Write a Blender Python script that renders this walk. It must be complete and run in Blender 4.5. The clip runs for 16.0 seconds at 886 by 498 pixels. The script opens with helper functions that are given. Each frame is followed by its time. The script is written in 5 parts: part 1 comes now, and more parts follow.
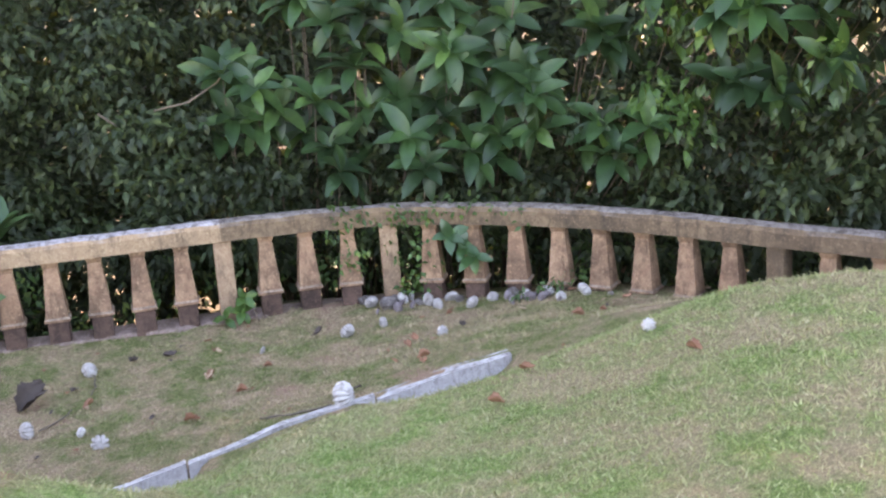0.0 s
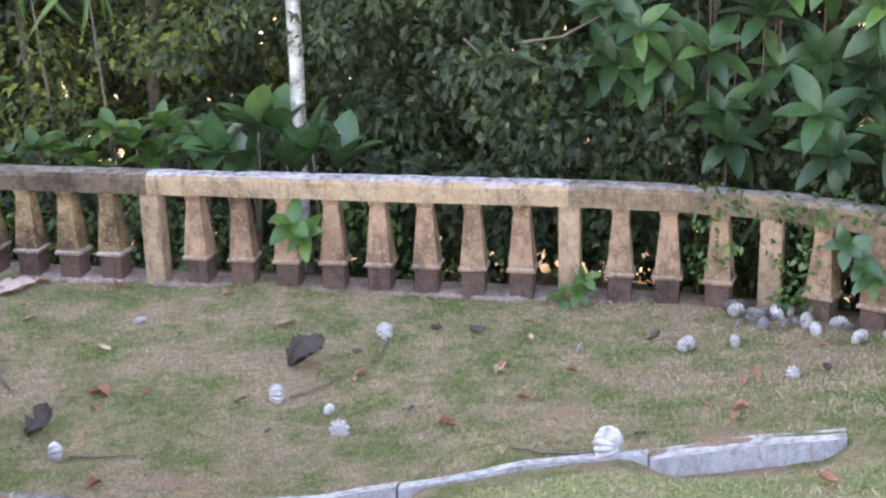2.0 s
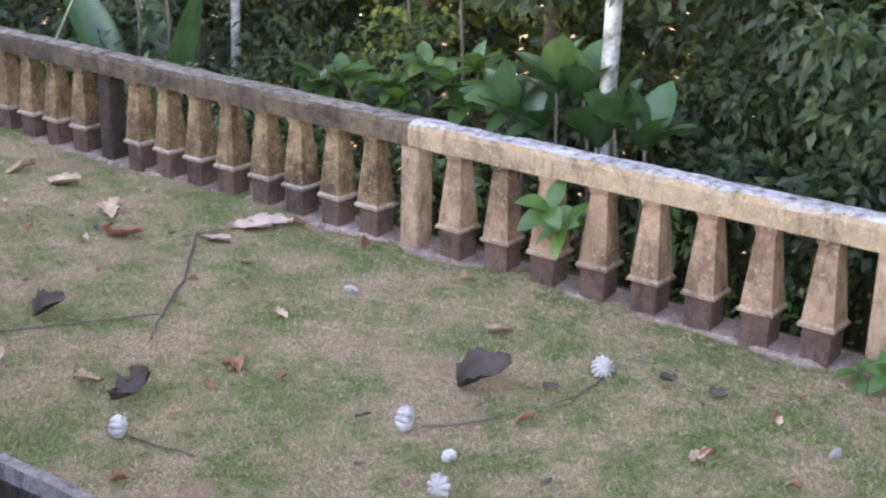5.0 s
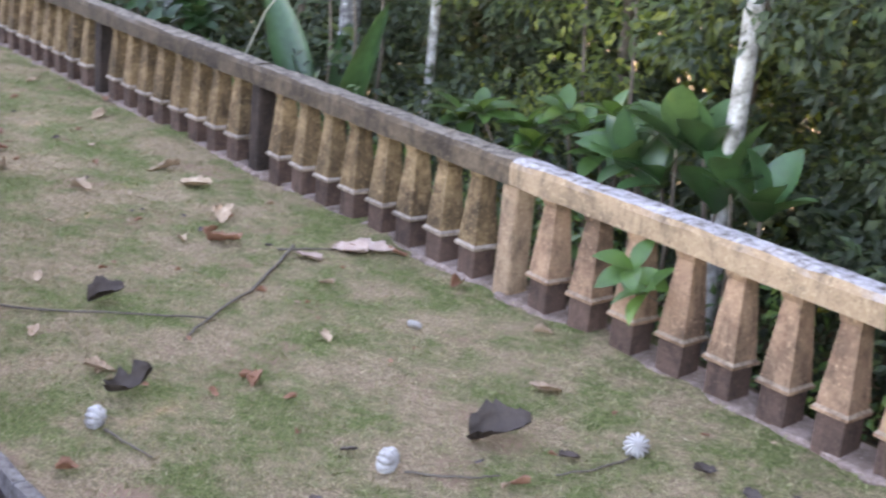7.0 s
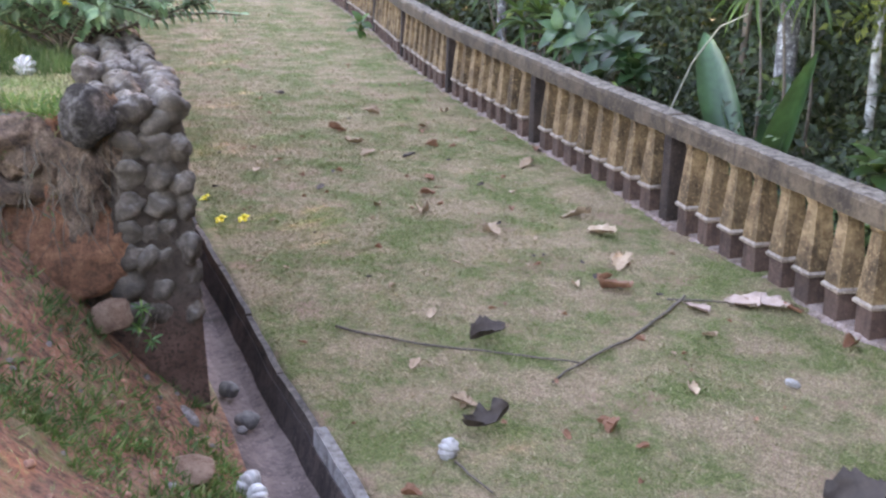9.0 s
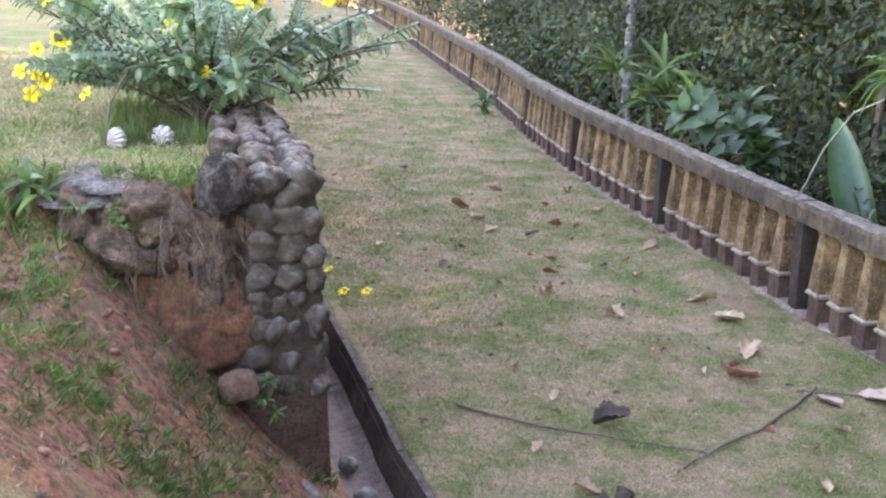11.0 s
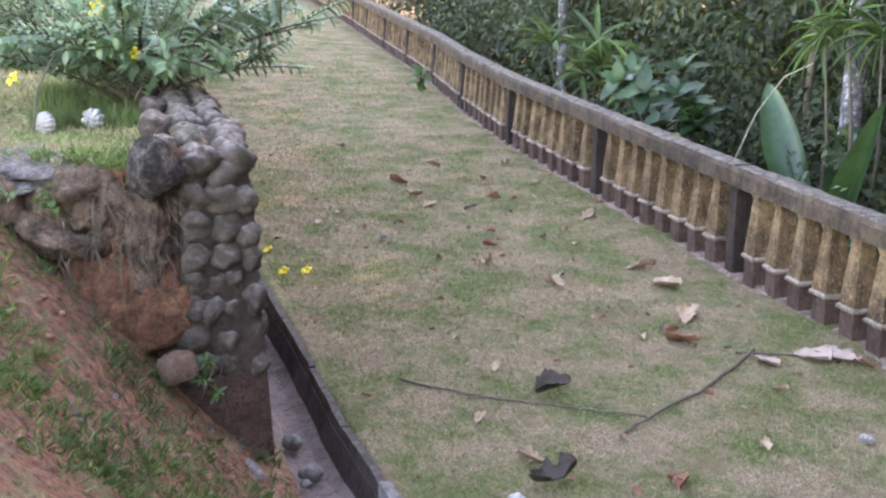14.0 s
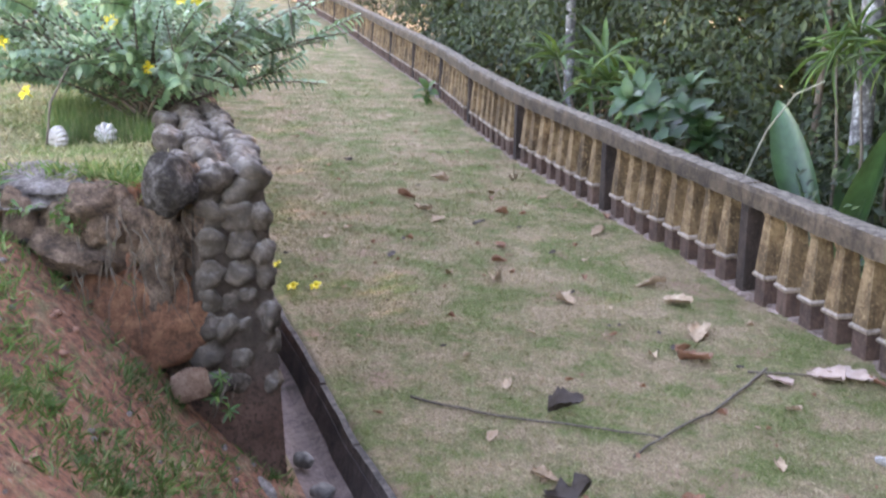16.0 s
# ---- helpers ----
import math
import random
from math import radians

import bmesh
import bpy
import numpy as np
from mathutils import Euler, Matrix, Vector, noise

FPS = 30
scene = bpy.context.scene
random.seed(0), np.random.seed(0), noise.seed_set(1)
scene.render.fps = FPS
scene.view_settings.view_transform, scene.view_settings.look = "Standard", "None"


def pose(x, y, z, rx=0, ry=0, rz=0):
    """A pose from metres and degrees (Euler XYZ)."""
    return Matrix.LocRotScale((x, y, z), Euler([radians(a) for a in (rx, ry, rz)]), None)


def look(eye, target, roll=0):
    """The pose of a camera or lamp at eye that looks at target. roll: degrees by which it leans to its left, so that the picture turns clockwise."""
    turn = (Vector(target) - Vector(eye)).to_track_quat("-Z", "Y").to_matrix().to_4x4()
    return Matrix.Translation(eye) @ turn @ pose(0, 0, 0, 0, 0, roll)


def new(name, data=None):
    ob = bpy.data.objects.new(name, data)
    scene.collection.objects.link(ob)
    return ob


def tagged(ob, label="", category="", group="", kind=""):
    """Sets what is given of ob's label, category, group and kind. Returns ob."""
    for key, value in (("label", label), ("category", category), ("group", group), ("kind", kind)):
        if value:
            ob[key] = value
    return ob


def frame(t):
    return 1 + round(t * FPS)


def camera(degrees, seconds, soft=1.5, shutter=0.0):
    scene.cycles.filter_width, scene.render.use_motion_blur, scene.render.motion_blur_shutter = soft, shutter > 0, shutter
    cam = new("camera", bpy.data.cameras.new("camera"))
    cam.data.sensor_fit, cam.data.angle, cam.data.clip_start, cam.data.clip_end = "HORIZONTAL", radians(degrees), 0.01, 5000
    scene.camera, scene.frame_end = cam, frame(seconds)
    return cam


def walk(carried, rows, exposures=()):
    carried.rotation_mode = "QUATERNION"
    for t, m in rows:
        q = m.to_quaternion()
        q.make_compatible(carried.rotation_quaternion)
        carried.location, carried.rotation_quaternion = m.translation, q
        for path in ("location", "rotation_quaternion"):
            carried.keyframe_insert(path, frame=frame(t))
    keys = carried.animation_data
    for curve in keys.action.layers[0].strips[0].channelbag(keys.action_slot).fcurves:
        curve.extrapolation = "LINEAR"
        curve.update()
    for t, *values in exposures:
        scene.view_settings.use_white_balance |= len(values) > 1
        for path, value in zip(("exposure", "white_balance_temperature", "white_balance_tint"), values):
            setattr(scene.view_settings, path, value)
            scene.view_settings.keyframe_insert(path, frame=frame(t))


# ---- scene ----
cam = camera(37.0, 16.0, 2.2, 0.3)

PATH = [
    (0, (-0.366, -9.323, 2.905), (0.035, -7.435, 2.38), -4.3),
    (0.5, (-0.012, -8.919, 2.862), (0.277, -7.009, 2.344), -3.5),
    (1, (0.332, -8.507, 2.807), (0.274, -6.604, 2.193), -3.0),
    (1.5, (0.601, -8.115, 2.804), (0.249, -6.236, 2.215), -1.2),
    (2, (0.844, -7.687, 2.78), (0.447, -5.823, 2.174), -1.6),
    (2.5, (1.064, -7.31, 2.709), (0.645, -5.453, 2.098), -2.0),
    (3, (1.357, -6.907, 2.691), (0.972, -5.035, 2.104), -0.3),
    (3.5, (1.541, -6.548, 2.679), (0.963, -4.745, 2.034), -0.3),
    (6, (1.999, -4.96, 2.361), (0.688, -3.585, 1.738), 3.3),
    (6.5, (2.182, -4.756, 2.331), (0.841, -3.385, 1.764), 5.1),
    (7, (2.268, -4.47, 2.262), (0.779, -3.272, 1.674), 5.1),
    (7.5, (2.298, -4.288, 2.24), (0.668, -3.294, 1.645), 4.5),
    (8, (2.448, -4.126, 2.272), (0.702, -3.356, 1.674), 2.5),
    (8.5, (2.515, -4.084, 2.277), (0.717, -3.428, 1.697), 1.8),
    (9, (2.514, -4.043, 2.273), (0.677, -3.473, 1.722), 1.3),
    (9.5, (2.484, -4.07, 2.276), (0.621, -3.562, 1.755), 1.8),
    (10, (2.445, -4.09, 2.276), (0.56, -3.639, 1.783), 2.1),
    (12.5, (2.44, -4.093, 2.276), (0.528, -3.689, 1.851), 2.1),
    (13, (2.459, -4.079, 2.276), (0.554, -3.647, 1.845), 1.5),
    (13.5, (2.467, -4.065, 2.271), (0.572, -3.606, 1.827), 1.0),
    (14, (2.458, -4.065, 2.258), (0.579, -3.574, 1.782), 0.6),
    (14.5, (2.453, -4.064, 2.244), (0.593, -3.552, 1.72), 0.1),
    (15, (2.464, -4.079, 2.255), (0.619, -3.563, 1.679), 0.1),
    (15.5, (2.452, -4.089, 2.266), (0.597, -3.582, 1.716), 0.4),
    (16, (2.411, -4.111, 2.273), (0.526, -3.621, 1.815), 1.0),
]
walk(cam, [(t, look(eye, target, roll)) for t, eye, target, roll in PATH], [(0, 3.7, 8300, 27), (0.9, 3.9, 8300, 27), (4, 3.9, 8300, 27), (7, 4.0, 8300, 27), (16, 3.98, 8300, 27)])

# ---------------------------------------------------------------- light
SUN_FROM = Vector((-0.45, 0.86, 0.30)).normalized()
world = bpy.data.worlds.new("World")
scene.world = world
world.use_nodes = True
wn = world.node_tree
sky = wn.nodes.new("ShaderNodeTexSky")
sky.sky_type = "NISHITA"
sky.sun_disc = False
sky.sun_elevation = math.asin(SUN_FROM.z)
sky.sun_rotation = math.atan2(SUN_FROM.x, SUN_FROM.y)
wn.links.new(sky.outputs[0], wn.nodes["Background"].inputs["Color"])
wn.nodes["Background"].inputs["Strength"].default_value = 0.15
sun = new("sun", bpy.data.lights.new("sun", "SUN"))
sun.data.energy = 2.3
sun.data.angle = radians(0.6)
sun.data.color = (1.0, 0.86, 0.66)
sun.matrix_world = look(SUN_FROM * 40, (0, 0, 0))

# ---------------------------------------------------------------- helpers
rng = np.random.default_rng(7)


def smooth(a, b, v):
    k = np.clip((v - a) / (b - a), 0, 1)
    return k * k * (3 - 2 * k)


def mesh_from(name, verts, faces, material, soft_shade=False):
    me = bpy.data.meshes.new(name)
    verts = np.asarray(verts, dtype=np.float32)
    faces = np.asarray(faces, dtype=np.int32)
    k = faces.shape[1]
    me.vertices.add(len(verts))
    me.vertices.foreach_set("co", verts.ravel())
    me.loops.add(faces.size)
    me.loops.foreach_set("vertex_index", faces.ravel())
    me.polygons.add(len(faces))
    me.polygons.foreach_set("loop_start", np.arange(0, faces.size, k, dtype=np.int32))
    me.polygons.foreach_set("use_smooth", np.full(len(faces), soft_shade))
    me.update(calc_edges=True)
    me.materials.append(material)
    return me


def bm_mesh(name, bm, material, soft_shade=False):
    bmesh.ops.recalc_face_normals(bm, faces=bm.faces)
    me = bpy.data.meshes.new(name)
    bm.to_mesh(me)
    bm.free()
    me.materials.append(material)
    if soft_shade:
        me.polygons.foreach_set("use_smooth", np.ones(len(me.polygons), dtype=bool))
    return me


def put(name, me, parent=None, m=None, label=""):
    ob = new(name, me)
    if parent is not None:
        ob.parent = parent
    if m is not None:
        ob.matrix_basis = m
    if label:
        tagged(ob, label)
    return ob


def part(name, bm, material, parent, label="", soft_shade=False, m=None):
    return put(name, bm_mesh(name, bm, material, soft_shade), parent, m, label)


def thing(name, m, label, category, group="", kind=""):
    ob = new(name)
    ob.matrix_basis = m
    ob.empty_display_size = 0.1
    return tagged(ob, label, category, group, kind)


def tube(bm, pts, radii, sides=7):
    rings = []
    pts = [Vector(p) for p in pts]
    for i, p in enumerate(pts):
        d = (pts[min(i + 1, len(pts) - 1)] - pts[max(i - 1, 0)]).normalized()
        a = d.orthogonal().normalized() if i == 0 else (ref - d * ref.dot(d)).normalized()
        ref = a
        b = d.cross(a)
        r = radii[i] if hasattr(radii, "__len__") else radii
        rings.append([bm.verts.new(p + r * (math.cos(k * 2 * math.pi / sides) * a + math.sin(k * 2 * math.pi / sides) * b)) for k in range(sides)])
    for r0, r1 in zip(rings, rings[1:]):
        for k in range(sides):
            bm.faces.new((r0[k], r0[(k + 1) % sides], r1[(k + 1) % sides], r1[k]))
    bm.faces.new(rings[0][::-1])
    bm.faces.new(rings[-1])
    return bm


def loft(bm, rings):
    """Square rings (z, half width x, half width y), closed at both ends."""
    vs = [[bm.verts.new((sx * hx, sy * hy, z)) for sx, sy in ((-1, -1), (1, -1), (1, 1), (-1, 1))] for z, hx, hy in rings]
    faces = []
    for r0, r1 in zip(vs, vs[1:]):
        faces.append([bm.faces.new((r0[k], r0[(k + 1) % 4], r1[(k + 1) % 4], r1[k])) for k in range(4)])
    bm.faces.new(vs[0][::-1])
    bm.faces.new(vs[-1])
    return faces


def box(bm, x0, x1, y0, y1, z0, z1):
    loft_m = Matrix.Translation(((x0 + x1) / 2, (y0 + y1) / 2, 0))
    n = len(bm.verts)
    loft(bm, [(z0, (x1 - x0) / 2, (y1 - y0) / 2), (z1, (x1 - x0) / 2, (y1 - y0) / 2)])
    bm.verts.ensure_lookup_table()
    for v in bm.verts[n:]:
        v.co = loft_m @ v.co


# ---------------------------------------------------------------- materials
def material(name, build):
    m = bpy.data.materials.new(name)
    m.use_nodes = True
    nt = m.node_tree
    build(nt, nt.nodes["Principled BSDF"])
    return m


def node(nt, kind, **vals):
    n = nt.nodes.new(kind)
    for k, v in vals.items():
        if k in n.inputs:
            n.inputs[k].default_value = v
    return n


def coords(nt, scale=1.0, world_space=True):
    g = nt.nodes.new("ShaderNodeNewGeometry" if world_space else "ShaderNodeTexCoord")
    mp = nt.nodes.new("ShaderNodeMapping")
    mp.inputs["Scale"].default_value = (scale,) * 3 if not hasattr(scale, "__len__") else scale
    nt.links.new(g.outputs["Position" if world_space else "Object"], mp.inputs[0])
    return mp.outputs[0]


def noise_out(nt, vec, scale, detail=5, rough=0.6):
    n = node(nt, "ShaderNodeTexNoise", Scale=scale, Detail=detail, Roughness=rough)
    nt.links.new(vec, n.inputs["Vector"])
    return n.outputs["Fac"]


def ramp(nt, fac, stops):
    r = nt.nodes.new("ShaderNodeValToRGB")
    els = r.color_ramp.elements
    while len(els) < len(stops):
        els.new(0.5)
    for e, (p, c) in zip(els, stops):
        e.position = p
        e.color = (*c, 1) if len(c) == 3 else c
    nt.links.new(fac, r.inputs[0])
    return r.outputs[0]


def mix(nt, fac, a, b, mode="MIX"):
    n = nt.nodes.new("ShaderNodeMix")
    n.data_type = "RGBA"
    n.blend_type = mode
    for sock, v in ((n.inputs[0], fac), (n.inputs[6], a), (n.inputs[7], b)):
        if isinstance(v, bpy.types.NodeSocket):
            nt.links.new(v, sock)
        elif hasattr(v, "__len__"):
            sock.default_value = (*v, 1)
        else:
            sock.default_value = v
    return n.outputs[2]


def bump(nt, bsdf, height, strength=0.5, dist=0.01):
    b = node(nt, "ShaderNodeBump", Strength=strength, Distance=dist)
    nt.links.new(height, b.inputs["Height"])
    nt.links.new(b.outputs[0], bsdf.inputs["Normal"])


GREY = ((0.25, (0, 0, 0)), (0.75, (1, 1, 1)))


def mat_weathered(name, light, mid, dark, moss=0.3, top=None):
    """Old painted concrete: pale coat, ochre stain, dark streaks running down, lichen on top faces."""
    def build(nt, p):
        v = coords(nt)
        streak = coords(nt, (1, 1, 0.3))
        o = nt.nodes.new("ShaderNodeObjectInfo")
        c = ramp(nt, noise_out(nt, v, 13, 9, 0.75), [(0.38, mid), (0.6, light)])
        c = mix(nt, ramp(nt, o.outputs["Random"], [(0.2, (0, 0, 0)), (1, (0.5, 0.5, 0.5))]), c, mid)
        c = mix(nt, ramp(nt, noise_out(nt, streak, 17, 8, 0.75), [(0.5, (0, 0, 0)), (0.66, (0.7, 0.7, 0.7))]), c, dark)
        c = mix(nt, ramp(nt, noise_out(nt, v, 2.6, 8, 0.7), [(0.58 - moss * 0.3, (0, 0, 0)), (0.76 - moss * 0.2, (0.85, 0.85, 0.85))]), c, dark)
        c = mix(nt, ramp(nt, noise_out(nt, v, 48, 5, 0.7), [(0.56, (0, 0, 0)), (0.7, (0.75, 0.75, 0.75))]), c, tuple(min(0.6, 1.35 * q) for q in light))
        c = mix(nt, ramp(nt, noise_out(nt, v, 75, 4, 0.7), [(0.58, (0, 0, 0)), (0.72, (0.8, 0.8, 0.8))]), c, dark)
        if top:
            g = nt.nodes.new("ShaderNodeNewGeometry")
            s = nt.nodes.new("ShaderNodeSeparateXYZ")
            nt.links.new(g.outputs["Normal"], s.inputs[0])
            up = ramp(nt, s.outputs["Z"], [(0.45, (0, 0, 0)), (0.8, (1, 1, 1))])
            tc = ramp(nt, noise_out(nt, v, 18, 8, 0.75), [(0.35, dark), (0.58, top), (0.74, tuple(min(0.6, 1.3 * q) for q in top))])
            c = mix(nt, up, c, tc)
        nt.links.new(c, p.inputs["Base Color"])
        p.inputs["Roughness"].default_value = 0.92
        p.inputs["Specular IOR Level"].default_value = 0.2
        bump(nt, p, noise_out(nt, v, 45, 8, 0.75), 0.8, 0.01)
    return material(name, build)


M_CREAM = mat_weathered("cream_concrete", (0.46, 0.315, 0.205), (0.31, 0.20, 0.13), (0.075, 0.052, 0.038), 0.18, (0.40, 0.365, 0.38))
# brown stain, darkened further: shade on the right-hand runs is in this colour
M_BROWN_SHADED = mat_weathered("brown_shaded_concrete", (0.23, 0.155, 0.10), (0.13, 0.086, 0.058), (0.055, 0.04, 0.032), 0.36, (0.24, 0.205, 0.19))
M_DARK = mat_weathered("dark_concrete", (0.15, 0.105, 0.072), (0.075, 0.052, 0.038), (0.028, 0.02, 0.017), 0.5, (0.20, 0.165, 0.14))
M_POST_DARK = mat_weathered("dark_post_concrete", (0.085, 0.055, 0.045), (0.045, 0.031, 0.027), (0.02, 0.015, 0.014), 0.5)
M_POST = mat_weathered("tan_post_concrete", (0.41, 0.27, 0.18), (0.28, 0.172, 0.115), (0.07, 0.047, 0.036), 0.25)
M_BALUS = mat_weathered("baluster_concrete", (0.42, 0.255, 0.165), (0.265, 0.148, 0.098), (0.055, 0.035, 0.026), 0.42, (0.38, 0.30, 0.24))
M_OCHRE = mat_weathered("ochre_baluster", (0.40, 0.26, 0.145), (0.17, 0.10, 0.053), (0.036, 0.023, 0.016), 0.62, (0.42, 0.34, 0.24))
M_OCHRE_LEDGE = mat_weathered("worn_moulding", (0.42, 0.32, 0.255), (0.26, 0.185, 0.14), (0.07, 0.05, 0.04), 0.4, (0.42, 0.35, 0.31))
M_BASE = mat_weathered("baluster_base", (0.16, 0.095, 0.075), (0.092, 0.055, 0.045), (0.035, 0.024, 0.021), 0.3)
M_PLINTH = mat_weathered("plinth_concrete", (0.40, 0.30, 0.275), (0.22, 0.145, 0.12), (0.10, 0.068, 0.05), 0.55)
M_DRAIN = mat_weathered("drain_concrete", (0.36, 0.34, 0.345), (0.21, 0.185, 0.18), (0.07, 0.055, 0.05), 0.25, (0.215, 0.195, 0.185))
M_SLAB = mat_weathered("pale_slab", (0.50, 0.475, 0.48), (0.36, 0.335, 0.335), (0.15, 0.13, 0.12), 0.05, (0.44, 0.42, 0.42))
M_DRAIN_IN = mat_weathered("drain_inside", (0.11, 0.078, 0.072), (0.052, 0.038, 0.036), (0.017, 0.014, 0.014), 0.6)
M_DRAIN_FLOOR = mat_weathered("drain_floor", (0.25, 0.18, 0.165), (0.14, 0.098, 0.09), (0.045, 0.034, 0.032), 0.4)
M_DRAIN_OLD = mat_weathered("mossy_kerb", (0.15, 0.115, 0.10), (0.08, 0.06, 0.055), (0.025, 0.02, 0.019), 0.5, (0.12, 0.10, 0.09))


def build_stone(nt, p):
    v = coords(nt)
    o = nt.nodes.new("ShaderNodeObjectInfo")
    c = ramp(nt, noise_out(nt, v, 16, 8, 0.7), [(0.35, (0.022, 0.016, 0.013)), (0.5, (0.076, 0.057, 0.046)), (0.65, (0.20, 0.158, 0.137))])
    c = mix(nt, 0.4, c, ramp(nt, o.outputs["Random"], [(0, (0.055, 0.043, 0.037)), (1, (0.18, 0.15, 0.132))]))
    g = nt.nodes.new("ShaderNodeNewGeometry")
    s = nt.nodes.new("ShaderNodeSeparateXYZ")
    nt.links.new(g.outputs["Normal"], s.inputs[0])
    lichen = mix(nt, 1.0, ramp(nt, s.outputs["Z"], [(0.5, (0, 0, 0)), (0.95, (0.75, 0.75, 0.75))]), ramp(nt, noise_out(nt, v, 25, 8, 0.7), [(0.4, (0, 0, 0)), (0.6, (1, 1, 1))]), "MULTIPLY")
    c = mix(nt, lichen, c, (0.31, 0.275, 0.26))
    nt.links.new(c, p.inputs["Base Color"])
    p.inputs["Roughness"].default_value = 0.95
    p.inputs["Specular IOR Level"].default_value = 0.15
    bump(nt, p, noise_out(nt, v, 42, 9, 0.78), 0.9, 0.02)


M_STONE = material("river_stone", build_stone)


def build_mortar(nt, p):
    v = coords(nt)
    g = nt.nodes.new("ShaderNodeNewGeometry")
    s = nt.nodes.new("ShaderNodeSeparateXYZ")
    nt.links.new(g.outputs["Position"], s.inputs[0])
    c = ramp(nt, noise_out(nt, v, 12, 8, 0.7), [(0.3, (0.05, 0.036, 0.03)), (0.7, (0.155, 0.115, 0.098))])
    clay = ramp(nt, noise_out(nt, v, 7, 8, 0.7), [(0.3, (0.12, 0.065, 0.05)), (0.7, (0.25, 0.14, 0.11))])
    c = mix(nt, ramp(nt, s.outputs["Z"], [(0.35, (1, 1, 1)), (0.6, (0, 0, 0))]), c, clay)
    nt.links.new(c, p.inputs["Base Color"])
    p.inputs["Roughness"].default_value = 0.95
    p.inputs["Specular IOR Level"].default_value = 0.15
    c2 = mix(nt, ramp(nt, noise_out(nt, v, 48, 8, 0.75), [(0.48, (0, 0, 0)), (0.62, (0.85, 0.85, 0.85))]), c, (0.05, 0.036, 0.03))
    nt.links.new(c2, p.inputs["Base Color"])
    bump(nt, p, noise_out(nt, v, 34, 9, 0.78), 1.0, 0.04)


M_MORTAR = material("old_mortar", build_mortar)


def mat_rock(name, a, b, c3):
    def build(nt, p):
        v = coords(nt)
        c = ramp(nt, noise_out(nt, v, 13, 10, 0.78), [(0.38, a), (0.5, b), (0.62, c3)])
        c = mix(nt, ramp(nt, noise_out(nt, v, 55, 6, 0.75), [(0.52, (0, 0, 0)), (0.66, (0.8, 0.8, 0.8))]), c, a)
        nt.links.new(c, p.inputs["Base Color"])
        p.inputs["Roughness"].default_value = 0.95
        p.inputs["Specular IOR Level"].default_value = 0.15
        bump(nt, p, noise_out(nt, v, 32, 10, 0.8), 1.0, 0.05)
    return material(name, build)


M_ROCK = mat_rock("dark_rock", (0.026, 0.021, 0.02), (0.075, 0.062, 0.058), (0.21, 0.185, 0.18))
M_REDROCK = mat_rock("red_rock", (0.12, 0.065, 0.045), (0.30, 0.135, 0.085), (0.48, 0.23, 0.14))
M_EARTHROCK = mat_rock("earthy_rock", (0.07, 0.05, 0.041), (0.215, 0.14, 0.105), (0.40, 0.275, 0.21))
M_TANROCK = mat_rock("tan_rock", (0.22, 0.125, 0.09), (0.37, 0.225, 0.165), (0.47, 0.31, 0.235))
M_ROCKPALE = mat_rock("pale_rock", (0.10, 0.085, 0.08), (0.26, 0.22, 0.21), (0.45, 0.40, 0.39))

LAWN_GREEN = [(0.30, (0.070, 0.098, 0.028)), (0.5, (0.142, 0.166, 0.058)), (0.72, (0.235, 0.24, 0.11))]
LAWN_DRY = [(0.3, (0.245, 0.17, 0.112)), (0.7, (0.52, 0.365, 0.255))]


def lawn_color(nt, v):
    green = ramp(nt, noise_out(nt, v, 24, 8, 0.75), LAWN_GREEN)
    dry = ramp(nt, noise_out(nt, v, 30, 8, 0.75), LAWN_DRY)
    lush_sunlit = nt.nodes.new("ShaderNodeAttribute")
    lush_sunlit.attribute_name = "lush_sunlit"
    # greener grass, with the brightness of sunlit ground mixed into the colour
    rich = ramp(nt, noise_out(nt, v, 28, 8, 0.75), [(0.3, (0.08, 0.155, 0.034)), (0.5, (0.178, 0.275, 0.078)), (0.72, (0.37, 0.425, 0.19))])
    green = mix(nt, lush_sunlit.outputs["Fac"], green, rich)
    speck = ramp(nt, noise_out(nt, v, 95, 6, 0.8), [(0.42, (0.55, 0.55, 0.55)), (0.6, (1.25, 1.25, 1.25))])
    green = mix(nt, 1.0, green, speck, "MULTIPLY")
    dry = mix(nt, 1.0, dry, speck, "MULTIPLY")
    drier = ramp(nt, noise_out(nt, v, 1.9, 9, 0.74), [(0.425, (0.04, 0.04, 0.04)), (0.575, (0.92, 0.92, 0.92))])
    return mix(nt, mix(nt, lush_sunlit.outputs["Fac"], drier, mix(nt, 1.0, drier, (0.6, 0.6, 0.6), "MULTIPLY")), green, dry)


